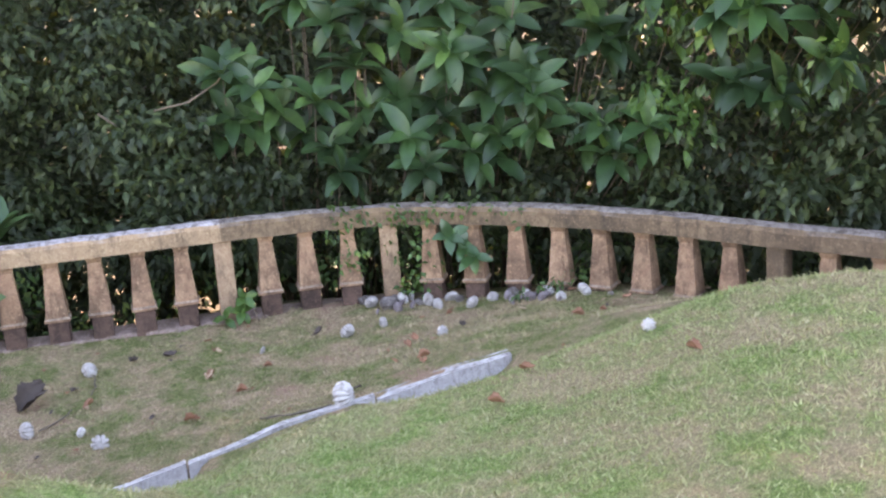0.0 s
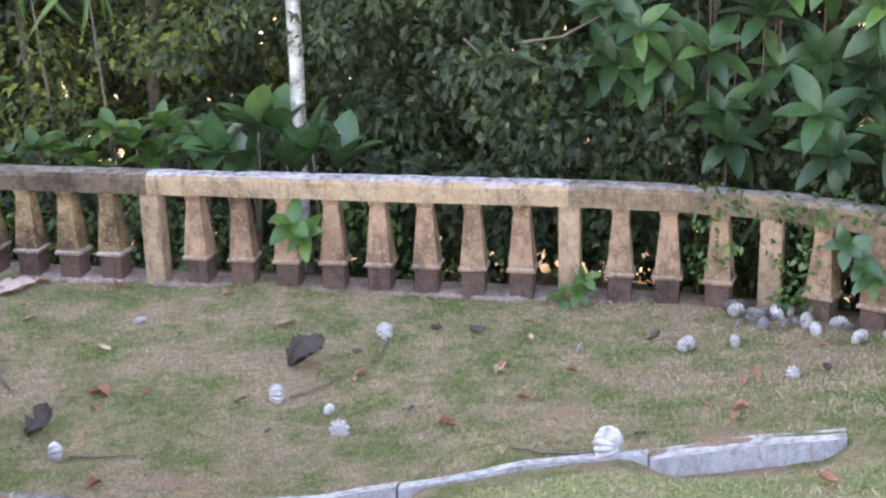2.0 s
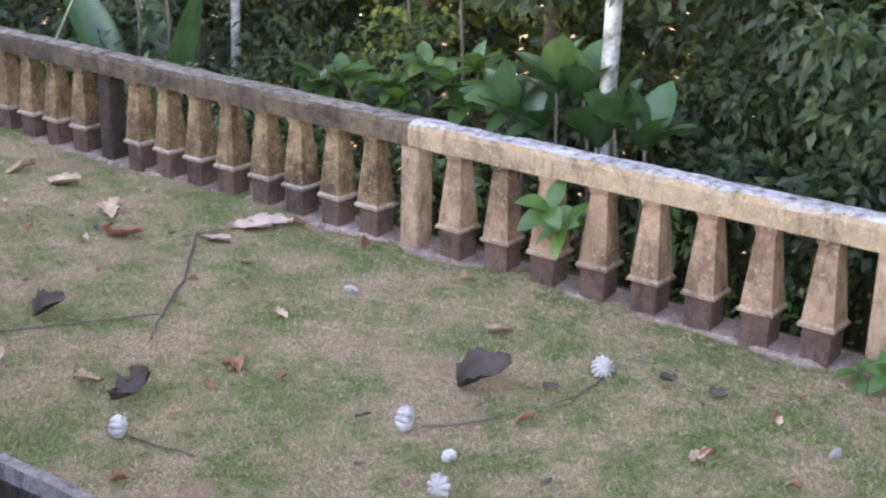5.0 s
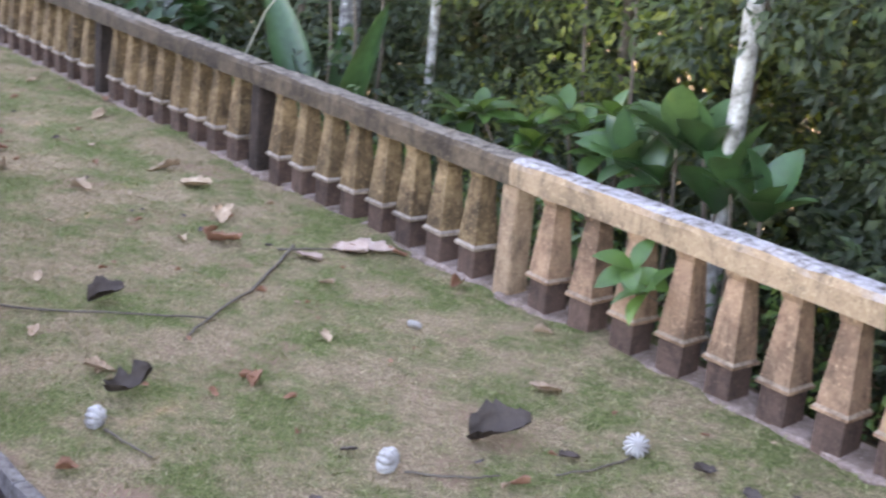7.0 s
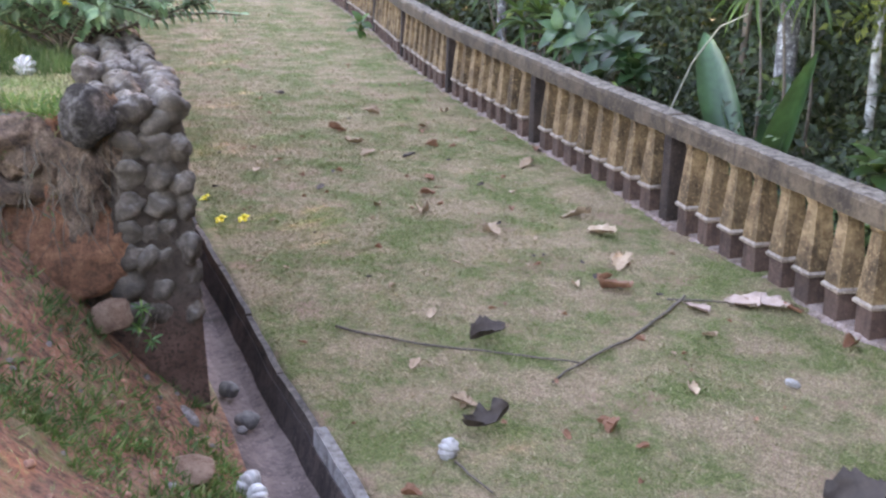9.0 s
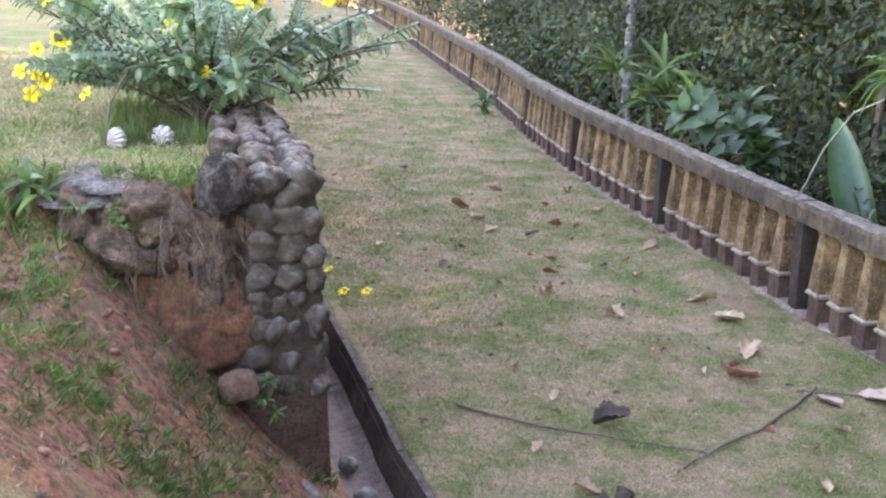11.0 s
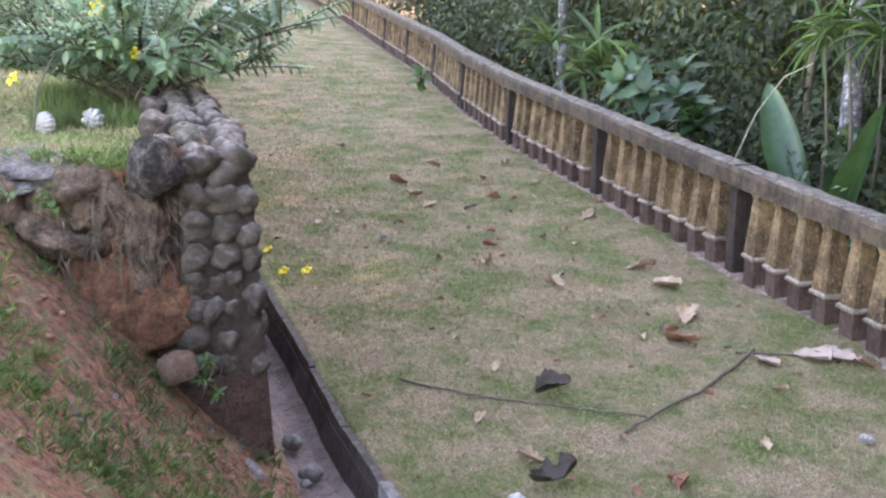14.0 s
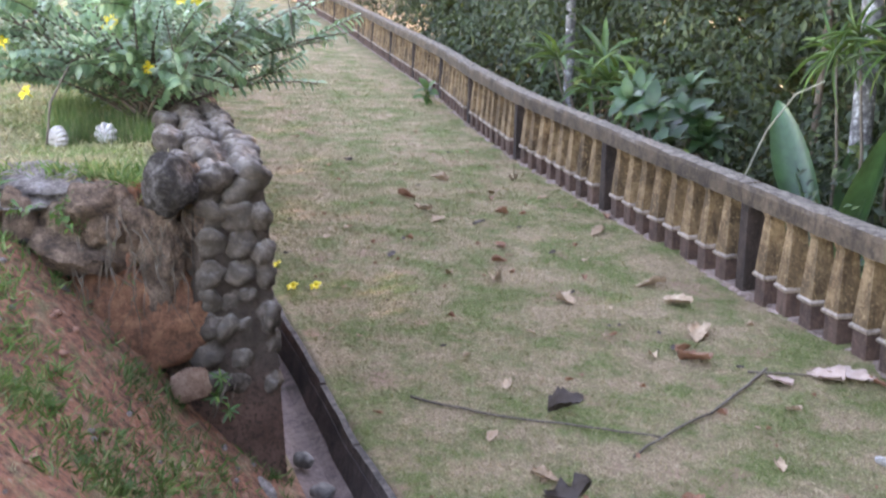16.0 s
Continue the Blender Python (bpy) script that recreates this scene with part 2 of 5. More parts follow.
def build_lawn(nt, p):
    v = coords(nt)
    c = lawn_color(nt, v)
    soil = ramp(nt, noise_out(nt, v, 22, 8, 0.75), [(0.36, (0.06, 0.034, 0.025)), (0.47, (0.20, 0.10, 0.07)), (0.56, (0.33, 0.14, 0.088)), (0.68, (0.36, 0.255, 0.205))])
    bare = nt.nodes.new("ShaderNodeAttribute")
    bare.attribute_name = "bare"
    amt = mix(nt, 1.0, bare.outputs["Color"], ramp(nt, noise_out(nt, v, 4.5, 8, 0.72), [(0.33, (0, 0, 0)), (0.5, (1, 1, 1))]), "MULTIPLY")
    c = mix(nt, amt, c, soil)
    patch = ramp(nt, noise_out(nt, v, 2.1, 6, 0.6), [(0.57, (0, 0, 0)), (0.68, (0.8, 0.8, 0.8))])
    lush_sunlit = nt.nodes.new("ShaderNodeAttribute")
    lush_sunlit.attribute_name = "lush_sunlit"
    patch = mix(nt, lush_sunlit.outputs["Fac"], patch, mix(nt, 1.0, patch, (0.4, 0.4, 0.4), "MULTIPLY"))
    c = mix(nt, patch, c, (0.31, 0.185, 0.14))
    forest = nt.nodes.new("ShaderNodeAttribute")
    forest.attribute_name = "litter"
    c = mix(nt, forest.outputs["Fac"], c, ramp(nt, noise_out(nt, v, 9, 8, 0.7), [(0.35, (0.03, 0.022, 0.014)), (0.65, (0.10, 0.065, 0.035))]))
    nt.links.new(c, p.inputs["Base Color"])
    p.inputs["Roughness"].default_value = 0.95
    p.inputs["Specular IOR Level"].default_value = 0.15
    bump(nt, p, noise_out(nt, v, 55, 8, 0.8), 0.9, 0.025)


M_LAWN = material("lawn", build_lawn)


def build_blade(nt, p):
    g = nt.nodes.new("ShaderNodeNewGeometry")
    c = lawn_color(nt, coords(nt))
    c = mix(nt, 0.3, c, ramp(nt, g.outputs["Random Per Island"], [(0, (0.07, 0.11, 0.025)), (0.45, (0.18, 0.22, 0.07)), (0.6, (0.38, 0.32, 0.19)), (1, (0.58, 0.50, 0.33))]))
    c = mix(nt, 1.0, c, (1.17, 1.15, 1.16), "MULTIPLY")
    nt.links.new(c, p.inputs["Base Color"])
    p.inputs["Roughness"].default_value = 0.7
    p.inputs["Specular IOR Level"].default_value = 0.2


def mat_leaf(name, stops, gloss=0.45, through_light=0.35, by_object=False, sheen=0.5):
    def build(nt, p):
        v = coords(nt)
        if by_object:
            rnd = nt.nodes.new("ShaderNodeObjectInfo").outputs["Random"]
        else:
            rnd = nt.nodes.new("ShaderNodeNewGeometry").outputs["Random Per Island"]
        c = ramp(nt, rnd, stops)
        c = mix(nt, ramp(nt, noise_out(nt, v, 14, 5), [(0.35, (0, 0, 0)), (0.7, (0.5, 0.5, 0.5))]), c, tuple(x * 0.55 for x in stops[0][1]))
        c = mix(nt, 1.0, c, ramp(nt, noise_out(nt, v, 1.6, 4, 0.6), [(0.36, (0.6, 0.6, 0.62)), (0.62, (1.4, 1.38, 1.2))]), "MULTIPLY")
        nt.links.new(c, p.inputs["Base Color"])
        p.inputs["Roughness"].default_value = gloss
        p.inputs["Specular IOR Level"].default_value = sheen
        tr = nt.nodes.new("ShaderNodeBsdfTranslucent")
        nt.links.new(mix(nt, 0.3, c, (0.22, 0.28, 0.04)), tr.inputs[0])
        ms = nt.nodes.new("ShaderNodeMixShader")
        ms.inputs[0].default_value = through_light
        nt.links.new(p.outputs[0], ms.inputs[1])
        nt.links.new(tr.outputs[0], ms.inputs[2])
        nt.links.new(ms.outputs[0], nt.nodes["Material Output"].inputs[0])
        bump(nt, p, noise_out(nt, v, 60, 3), 0.25, 0.004)
    return material(name, build)


M_BLADE = material("grass_blade", build_blade)
M_GREEN = mat_leaf("green_grass", [(0, (0.038, 0.085, 0.02)), (0.7, (0.085, 0.165, 0.04)), (1, (0.26, 0.26, 0.12))], 0.6, 0.2)


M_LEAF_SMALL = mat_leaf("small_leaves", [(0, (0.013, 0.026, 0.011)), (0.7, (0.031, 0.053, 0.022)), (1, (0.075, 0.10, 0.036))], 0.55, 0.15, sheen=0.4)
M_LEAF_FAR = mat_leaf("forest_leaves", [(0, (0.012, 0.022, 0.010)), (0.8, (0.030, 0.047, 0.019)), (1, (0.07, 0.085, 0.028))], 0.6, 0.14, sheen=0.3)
# lighter, yellower leaf copy: the low sun's glow is put into the colour
M_LEAF_BACKLIT = mat_leaf("backlit_tint_leaves", [(0, (0.035, 0.055, 0.016)), (0.7, (0.085, 0.115, 0.03)), (1, (0.24, 0.25, 0.05))], 0.55, 0.5)
M_LEAF_BIG = mat_leaf("big_leaves", [(0, (0.018, 0.05, 0.021)), (0.8, (0.036, 0.09, 0.034)), (1, (0.075, 0.145, 0.04))], 0.42, 0.22, sheen=0.45)
M_LEAF_MID = mat_leaf("mid_green_leaves", [(0, (0.026, 0.07, 0.03)), (0.8, (0.048, 0.115, 0.05)), (1, (0.095, 0.175, 0.065))], 0.33, 0.25, sheen=0.6)
M_LEAF_FRESH = mat_leaf("fresh_leaves", [(0, (0.04, 0.095, 0.028)), (0.8, (0.07, 0.15, 0.042)), (1, (0.15, 0.22, 0.05))], 0.4, 0.35)
M_BUSHLEAF = mat_leaf("bush_leaves", [(0, (0.09, 0.18, 0.10)), (0.7, (0.18, 0.30, 0.175)), (1, (0.36, 0.47, 0.28))], 0.4, 0.25, sheen=0.7)


def mat_plain(name, stops, scale=20, rough=0.8, by_object=False, relief=0.4):
    def build(nt, p):
        v = coords(nt)
        c = ramp(nt, noise_out(nt, v, scale, 7, 0.7), stops)
        if by_object:
            o = nt.nodes.new("ShaderNodeObjectInfo")
            c = mix(nt, ramp(nt, o.outputs["Random"], [(0, (0, 0, 0)), (1, (0.6, 0.6, 0.6))]), c, stops[0][1])
        nt.links.new(c, p.inputs["Base Color"])
        p.inputs["Roughness"].default_value = rough
        bump(nt, p, noise_out(nt, v, scale * 2.5, 6, 0.7), relief, 0.006)
    return material(name, build)


M_BARK = mat_plain("pale_bark", [(0.36, (0.10, 0.09, 0.08)), (0.5, (0.30, 0.28, 0.265)), (0.66, (0.52, 0.5, 0.49))], 12)
M_BARK_DARK = mat_plain("dark_bark", [(0.35, (0.05, 0.038, 0.03)), (0.7, (0.17, 0.12, 0.085))], 10)
M_BARK_SPOT = mat_plain("spotted_bark", [(0.4, (0.055, 0.05, 0.055)), (0.55, (0.16, 0.15, 0.155)), (0.66, (0.55, 0.54, 0.56))], 16)
M_TWIG = mat_plain("twig", [(0.3, (0.06, 0.045, 0.035)), (0.7, (0.16, 0.12, 0.09))], 30)
M_STALK = mat_plain("pale_stalk", [(0.3, (0.22, 0.2, 0.15)), (0.7, (0.42, 0.4, 0.32))], 30)
M_SEED = mat_plain("seed_pod", [(0.3, (0.16, 0.13, 0.125)), (0.48, (0.44, 0.405, 0.39)), (0.75, (0.66, 0.63, 0.61))], 22, 0.7, True)
M_SEED_OLD = mat_plain("decayed_seed_pod", [(0.3, (0.09, 0.065, 0.065)), (0.7, (0.33, 0.28, 0.30))], 30, 0.8, True)
M_DRYLEAF = mat_plain("dry_leaf", [(0.3, (0.26, 0.16, 0.10)), (0.55, (0.43, 0.30, 0.20)), (0.8, (0.60, 0.48, 0.36))], 14, 0.75, True)
M_PINKLEAF = mat_plain("pinkish_leaf", [(0.3, (0.28, 0.175, 0.14)), (0.55, (0.43, 0.31, 0.26)), (0.8, (0.54, 0.43, 0.38))], 14, 0.75, True)
M_REDLEAF = mat_plain("rusty_leaf", [(0.3, (0.18, 0.075, 0.04)), (0.7, (0.36, 0.17, 0.10))], 14, 0.75, True)
M_DARKLEAF = mat_plain("dark_leaf", [(0.3, (0.04, 0.027, 0.022)), (0.7, (0.12, 0.082, 0.068))], 14, 0.75, True)
M_YELLOW = mat_plain("yellow_petal", [(0.3, (0.75, 0.52, 0.02)), (0.7, (0.85, 0.68, 0.04))], 12, 0.5)
M_GREYSTONE = mat_plain("grey_pebble", [(0.35, (0.05, 0.042, 0.04)), (0.65, (0.19, 0.165, 0.155))], 24)

# ---------------------------------------------------------------- terrain
RAIL = [(6.9, -6.3), (5.3, -4.1), (4.35, -2.85), (3.43, -1.80), (3.16, -1.49), (2.85, -1.17), (2.5, -0.85), (2.1, -0.56), (1.66, -0.32), (1.19, -0.13), (0.6, -0.03), (0, 0), (-2.7, 0), (-5.4, 0.04), (-8.1, 0.09), (-10.8, 0.15), (-13.5, 0.38),
        (-16.2, 0.70), (-18.9, 0.92), (-21.6, 1.12), (-24.3, 1.33), (-27.0, 1.55), (-29.7, 1.75), (-32.4, 1.93), (-35.1, 2.1), (-37.8, 2.25), (-40.5, 2.38), (-43.2, 2.5)]
RAIL_X = np.array([p[0] for p in RAIL][::-1])
RAIL_Y = np.array([p[1] for p in RAIL][::-1])
WALL_END, WALL_N, WALL_S, WALL_TOP = -2.72, -3.45, -3.79, 1.37


def rail_y(x):
    return np.interp(x, RAIL_X, RAIL_Y)


def drain_y(x):
    return np.interp(x, [-40, -6, -1.7, -1.1, -0.6, 0.0, 0.4, 0.9, 1.45, 3], [-3.14, -3.14, -3.02, -2.97, -2.86, -2.74, -2.67, -2.61, -2.57, -2.4])


def wobble(x, y, s):
    return np.sin(x * s + 1.3 * np.sin(y * s * 0.7)) * np.cos(y * s * 0.9 + 0.8 * np.sin(x * s * 0.6))


def height(x, y):
    x, y = np.asarray(x, float), np.asarray(y, float)
    u = 0.75 * x - 0.55 * y
    ramp_z = 0.235 * np.logaddexp(0, (u - 0.80) * 5) / 5
    ramp_z = np.where(ramp_z > 0.8, 0.8 + 0.25 * (ramp_z - 0.8), ramp_z)
    near = smooth(0.2, 2.2, rail_y(x) - y)
    z = ramp_z * (0.3 + 0.7 * near) * smooth(-9, -3, x)
    s = drain_y(x) - np.interp(x, [-0.6, -0.3, 0.5, 0.8], [0.3, 0.13, 0.13, 0.3]) - y
    amp = np.interp(x, [-4, -2.8, -2.2, -1.6, -1.1, -0.6, -0.3, 0.0, 0.2, 0.6, 1.1, 1.8, 3], [1.2, 1.1, 0.88, 0.90, 0.80, 0.48, 0.20, 0.15, 0.14, 0.12, 0.11, 0.12, 0.08])
    amp = amp * (1 - 0.6 * smooth(2.0, 4.5, s) * smooth(-3, -2, x))
    rise = np.interp(x, [-2.8, -2.2, -1.6, -0.6, -0.3, 0.0, 0.6], [1.15, 1.15, 1.5, 1.5, 1.0, 0.45, 0.45])
    k = np.clip(s / rise, 0, 1)
    z = z + amp * (0.5 * k + 0.5 * k * k * (3 - 2 * k)) + 0.055 * np.clip(s - 1, 0, 12)
    near = smooth(-8.5, -6.3, x) * smooth(-7, -5, y)
    z = z + (0.018 * wobble(x, y, 2.6) + 0.008 * wobble(x + 5, y, 7.0)) * near
    chan = smooth(0.0, 0.04, drain_y(x) + 0.045 - y) * (1 - smooth(0.25, 0.31 + 0.35 * smooth(0.5, 1.1, x), drain_y(x) - y)) * (1 - smooth(-0.55, -0.3, x) * (1 - 0.45 * smooth(0.5, 0.75, x))) * (1 - smooth(1.3, 1.5, x))
    z = z - 0.24 * chan
    wide = np.interp(y, [-9, -5.7, -4.85, -4.42, -3.72], [4.0, 2.4, 0.7, 0.16, 0.1])
    edge = -2.86 + 0.10 * np.sin(y * 9) + 0.06 * np.sin(y * 23)
    w = smooth(0, 1, (edge - x) / wide + 0.5 * (wide > 0.5)) * smooth(0.0, 0.1, -3.55 - y)
    terrace = 1.29 + 0.02 * wobble(x, y, 2.0) * near + 0.012 * np.clip(-3.7 - y, 0, 30)
    z = z * (1 - w) + terrace * w
    d = y - rail_y(x) - 0.22
    back = -0.10 * smooth(0, 0.3, d) - 0.32 * np.clip(d, 0, 14) - 0.03 * np.clip(d - 14, 0, 400)
    return z + back + 0.05 * wobble(x, y, 1.7) * smooth(0, 1, d)


def h1(x, y):
    return float(height(np.array([x]), np.array([y]))[0])


def spread(lo, hi, step, far, grow=1.25):
    core = list(np.arange(lo, hi + 1e-6, step))
    a, d = [], step
    while core[-1] + sum(a) < far:
        d *= grow
        a.append(d)
    up = list(core[-1] + np.cumsum(a))
    down = list(core[0] - np.cumsum(a))[::-1]
    return np.array(down + core + up)


gx = spread(-6.5, 4.2, 0.05, 600)
gy = spread(-5.2, 0.5, 0.04, 600)
X, Y = np.meshgrid(gx, gy, indexing="ij")
Z = height(X, Y)
idx = np.arange(X.size).reshape(X.shape)
quads = np.stack([idx[:-1, :-1], idx[1:, :-1], idx[1:, 1:], idx[:-1, 1:]], -1).reshape(-1, 4)
me = mesh_from("ground", np.stack([X, Y, Z], -1).reshape(-1, 3), quads, M_LAWN, True)


def bare_amount(x, y):
    s = drain_y(x) - 0.3 - y
    reach = np.interp(x, [-2.9, -2.2, -1.6, -1.1, -0.6], [2.9, 2.8, 2.6, 1.9, 0.5])
    b = smooth(-3.2, -2.7, x) * (1 - smooth(-0.95, -0.65, x)) * smooth(-0.12, 0.02, s) * (1 - smooth(0.7 * reach, reach + 0.2, s))
    cliff = smooth(-3.3, -3.0, x) * (1 - smooth(-2.75, -2.6, x)) * smooth(0.0, 0.1, -3.62 - y) * smooth(-5.3, -4.7, y)
    return np.clip(b + cliff, 0, 1)


at = me.attributes.new("bare", "FLOAT", "POINT")
at.data.foreach_set("value", bare_amount(X, Y).ravel().astype(np.float32))
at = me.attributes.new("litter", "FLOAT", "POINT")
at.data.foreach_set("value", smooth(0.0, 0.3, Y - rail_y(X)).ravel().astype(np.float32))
# where grass is greener and painted as sunlit: near bank and terrace
at = me.attributes.new("lush_sunlit", "FLOAT", "POINT")
at.data.foreach_set("value", (smooth(0.3, 0.6, drain_y(X) - Y) * smooth(-1.5, -0.9, X) * (0.95 - 0.45 * smooth(0.2, 1.6, X)) + 0.5 * (1 - smooth(-3.6, -3.1, X)) * (1 - smooth(-4.1, -3.8, Y))).ravel().astype(np.float32))
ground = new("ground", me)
tagged(ground, "patchy green and brown mown lawn on rolling terrace ground", "ground", kind="structure")

# ---------------------------------------------------------------- balustrade
BAL_H, RAIL_H, RAIL_W = 0.60, 0.14, 0.17
TOP = BAL_H + RAIL_H


def baluster_meshes():
    bm = bmesh.new()
    loft(bm, [(-0.06, 0.072, 0.072), (0.165, 0.072, 0.072)])
    bmesh.ops.bevel(bm, geom=bm.edges[:], offset=0.005, segments=1, affect="EDGES")
    base = bm_mesh("base_block", bm, M_BASE)
    bm = bmesh.new()
    loft(bm, [(0.165, 0.072, 0.072), (0.172, 0.09, 0.09), (0.186, 0.09, 0.09), (0.2, 0.078, 0.078)])
    ledge = bm_mesh("moulding", bm, M_BALUS)
    bm = bmesh.new()
    f = loft(bm, [(0.2, 0.078, 0.078), (0.555, 0.047, 0.047), (0.57, 0.053, 0.053), (BAL_H, 0.06, 0.06)])
    bmesh.ops.inset_individual(bm, faces=f[0], thickness=0.018, depth=-0.007)
    shaft = bm_mesh("shaft", bm, M_BALUS)
    return base, ledge, shaft


BASE_ME, LEDGE_ME, SHAFT_ME = baluster_meshes()
OCHRE_LEDGE_ME, OCHRE_SHAFT_ME = LEDGE_ME.copy(), SHAFT_ME.copy()
OCHRE_LEDGE_ME.materials[0] = M_OCHRE_LEDGE
OCHRE_SHAFT_ME.materials[0] = M_OCHRE
bm = bmesh.new()
loft(bm, [(-0.08, 0.066, 0.066), (BAL_H, 0.063, 0.063)])
bmesh.ops.bevel(bm, geom=bm.edges[:], offset=0.008, segments=2, affect="EDGES")
bmesh.ops.subdivide_edges(bm, edges=bm.edges[:], cuts=2)
for vtx in bm.verts:
    vtx.co += noise.noise_vector(vtx.co * 9) * 0.004
POST_ME = bm_mesh("post", bm, M_BROWN_SHADED)
POST_CREAM_ME = POST_ME.copy()
POST_CREAM_ME.materials[0] = M_POST
POST_DARK_ME = POST_ME.copy()
POST_DARK_ME.materials[0] = M_POST_DARK


def along(pts, d):
    """The point at distance d along a polyline in plan, and its heading."""
    for p, q in zip(pts, pts[1:]):
        n = (q - p).length
        if d <= n or q is pts[-1]:
            return p + (q - p) * (d / n), math.atan2(q.y - p.y, q.x - p.x)
        d -= n


def rail_turn(p):
    """Heading of the whole rail line near p, eased over the joints between runs."""
    out = Vector((0, 0))
    for q, r in zip(RAIL, RAIL[1:]):
        q, r = Vector(q), Vector(r)
        mid = max(0.0, min(1.0, (p - q).dot(r - q) / (r - q).length_squared))
        out += (r - q).normalized() * math.exp(-((p - q.lerp(r, mid)).length / 0.16) ** 2)
    return math.atan2(out.y, out.x)


def sweep(pts, step, section, origin):
    """Rings of section(distance) -> (offset across, height) set square to a polyline in plan."""
    total = sum((q - p).length for p, q in zip(pts, pts[1:]))
    n = max(6, int(total / step))
    bm = bmesh.new()
    rings = []
    for i in range(n + 1):
        d = total * i / n
        p, turn = along(pts, d)
        turn = rail_turn(origin + p)
        side = Vector((-math.sin(turn), math.cos(turn)))
        rings.append([bm.verts.new((*(p + side * o), z)) for o, z in section(d)])
    for r0, r1 in zip(rings, rings[1:]):
        for k in range(len(r0)):
            j = (k + 1) % len(r0)
            bm.faces.new((r0[k], r1[k], r1[j], r0[j]))
    bm.faces.new(rings[0])
    bm.faces.new(rings[-1][::-1])
    return bm


def rail_mesh(pts, mat, seed, origin, fall):
    """A rail of rounded-top section, worn along its edges, chipped here and there along the top."""
    prof = [(0.5, 0.0), (0.5, 0.72), (0.42, 0.93), (0.2, 1.0), (-0.2, 1.0), (-0.42, 0.93), (-0.5, 0.72), (-0.5, 0.06), (-0.44, 0.0)]

    def section(x):
        out = []
        for py, pz in prof:
            o = noise.noise_vector(Vector((x * 5 + seed * 3.7, py * 4, pz * 4))) * 0.009
            chip = 0.022 * max(0, noise.noise(Vector((x * 7, seed * 5.1, py * 2))) - 0.25) if pz > 0.8 else 0
            out.append((py * RAIL_W + o.y, BAL_H + pz * RAIL_H + (o.z if pz > 0.3 else o.z * 0.3) - chip + fall(x)))
        return out
    return bm_mesh("rail", sweep(pts, 0.06, section, origin), mat)


def plinth_mesh(pts, seed, origin):
    def section(x):
        e = noise.noise(Vector((x * 4, seed, 0))) * 0.09 + noise.noise(Vector((x * 13, seed, 3))) * 0.05 + 0.02
        g = noise.noise(Vector((x * 11, seed, 7))) * 0.012
        return [(0.112 - e, -0.1), (0.107 - e, -0.002 + g), (0.08 - e * 0.5, 0.012 + g), (-0.12, 0.026), (-0.12, -0.1)]
    return bm_mesh("plinth", sweep(pts, 0.04, section, origin), M_PLINTH)


# posts stand between runs of eight balusters, three on the short run; the bend is one run
RUNS = [RAIL[0:2], RAIL[1:4], RAIL[3:10], RAIL[9:12]] + [RAIL[k:k + 2] for k in range(11, len(RAIL) - 1)]
for i, run in enumerate(RUNS):
    a, b = run[0], run[-1]
    cream = -0.5 < a[0] < 2
    dark = a[0] < -2
    pts = [Vector(p) - Vector(a) for p in run]
    total = sum((q - p).length for p, q in zip(pts, pts[1:]))
    mat = M_CREAM if a[0] == 0 else (M_DARK if dark else M_BROWN_SHADED)
    lab = ("cream-painted concrete balustrade with tapered balusters, weathered" if cream else
           "dark mossy concrete balustrade with ochre tapered balusters" if dark else "brown stained concrete balustrade with tapered balusters")
    sec = thing("balustrade_section", pose(a[0], a[1], 0), lab + " on the lawn edge", "balustrade", "balustrade sections along the lawn")


    def fall(d):
        """The rail line drops 5 cm round the bend and stays down beyond it."""
        return -0.05 if i < 2 else -0.05 * (1 - d / total) if i == 2 else 0.0

    put("rail", rail_mesh(pts, mat, i, Vector(a), fall), sec)
    put("plinth", plinth_mesh(pts, i, Vector(a)), sec, label="dirty pinkish concrete strip")
    n = 3 if i == 3 else 8
    put("post", POST_DARK_ME if dark and a[0] < -3 else POST_CREAM_ME if -3 < a[0] < 2 else POST_ME, sec, pose(0, 0, fall(0), 0, 0, math.degrees(along(pts, 0)[1])))
    for k in range(n):
        p, turn = along(pts, total * (k + 1) / (n + 1))
        jit = pose(p.x + random.uniform(-0.008, 0.008), p.y + random.uniform(-0.006, 0.006), fall(total * (k + 1) / (n + 1)), 0, 0, math.degrees(turn) + random.uniform(-4, 4))
        shaft = put("baluster", OCHRE_SHAFT_ME if dark else SHAFT_ME, sec, jit)
        put("base_block", BASE_ME, shaft, label="dark brown base block")
        put("moulding", OCHRE_LEDGE_ME if dark else LEDGE_ME, shaft)

# ---------------------------------------------------------------- drain
drain = thing("drain_channel", pose(0, 0, 0), "weathered grey concrete drain channel sunk beside the lawn", "drain")


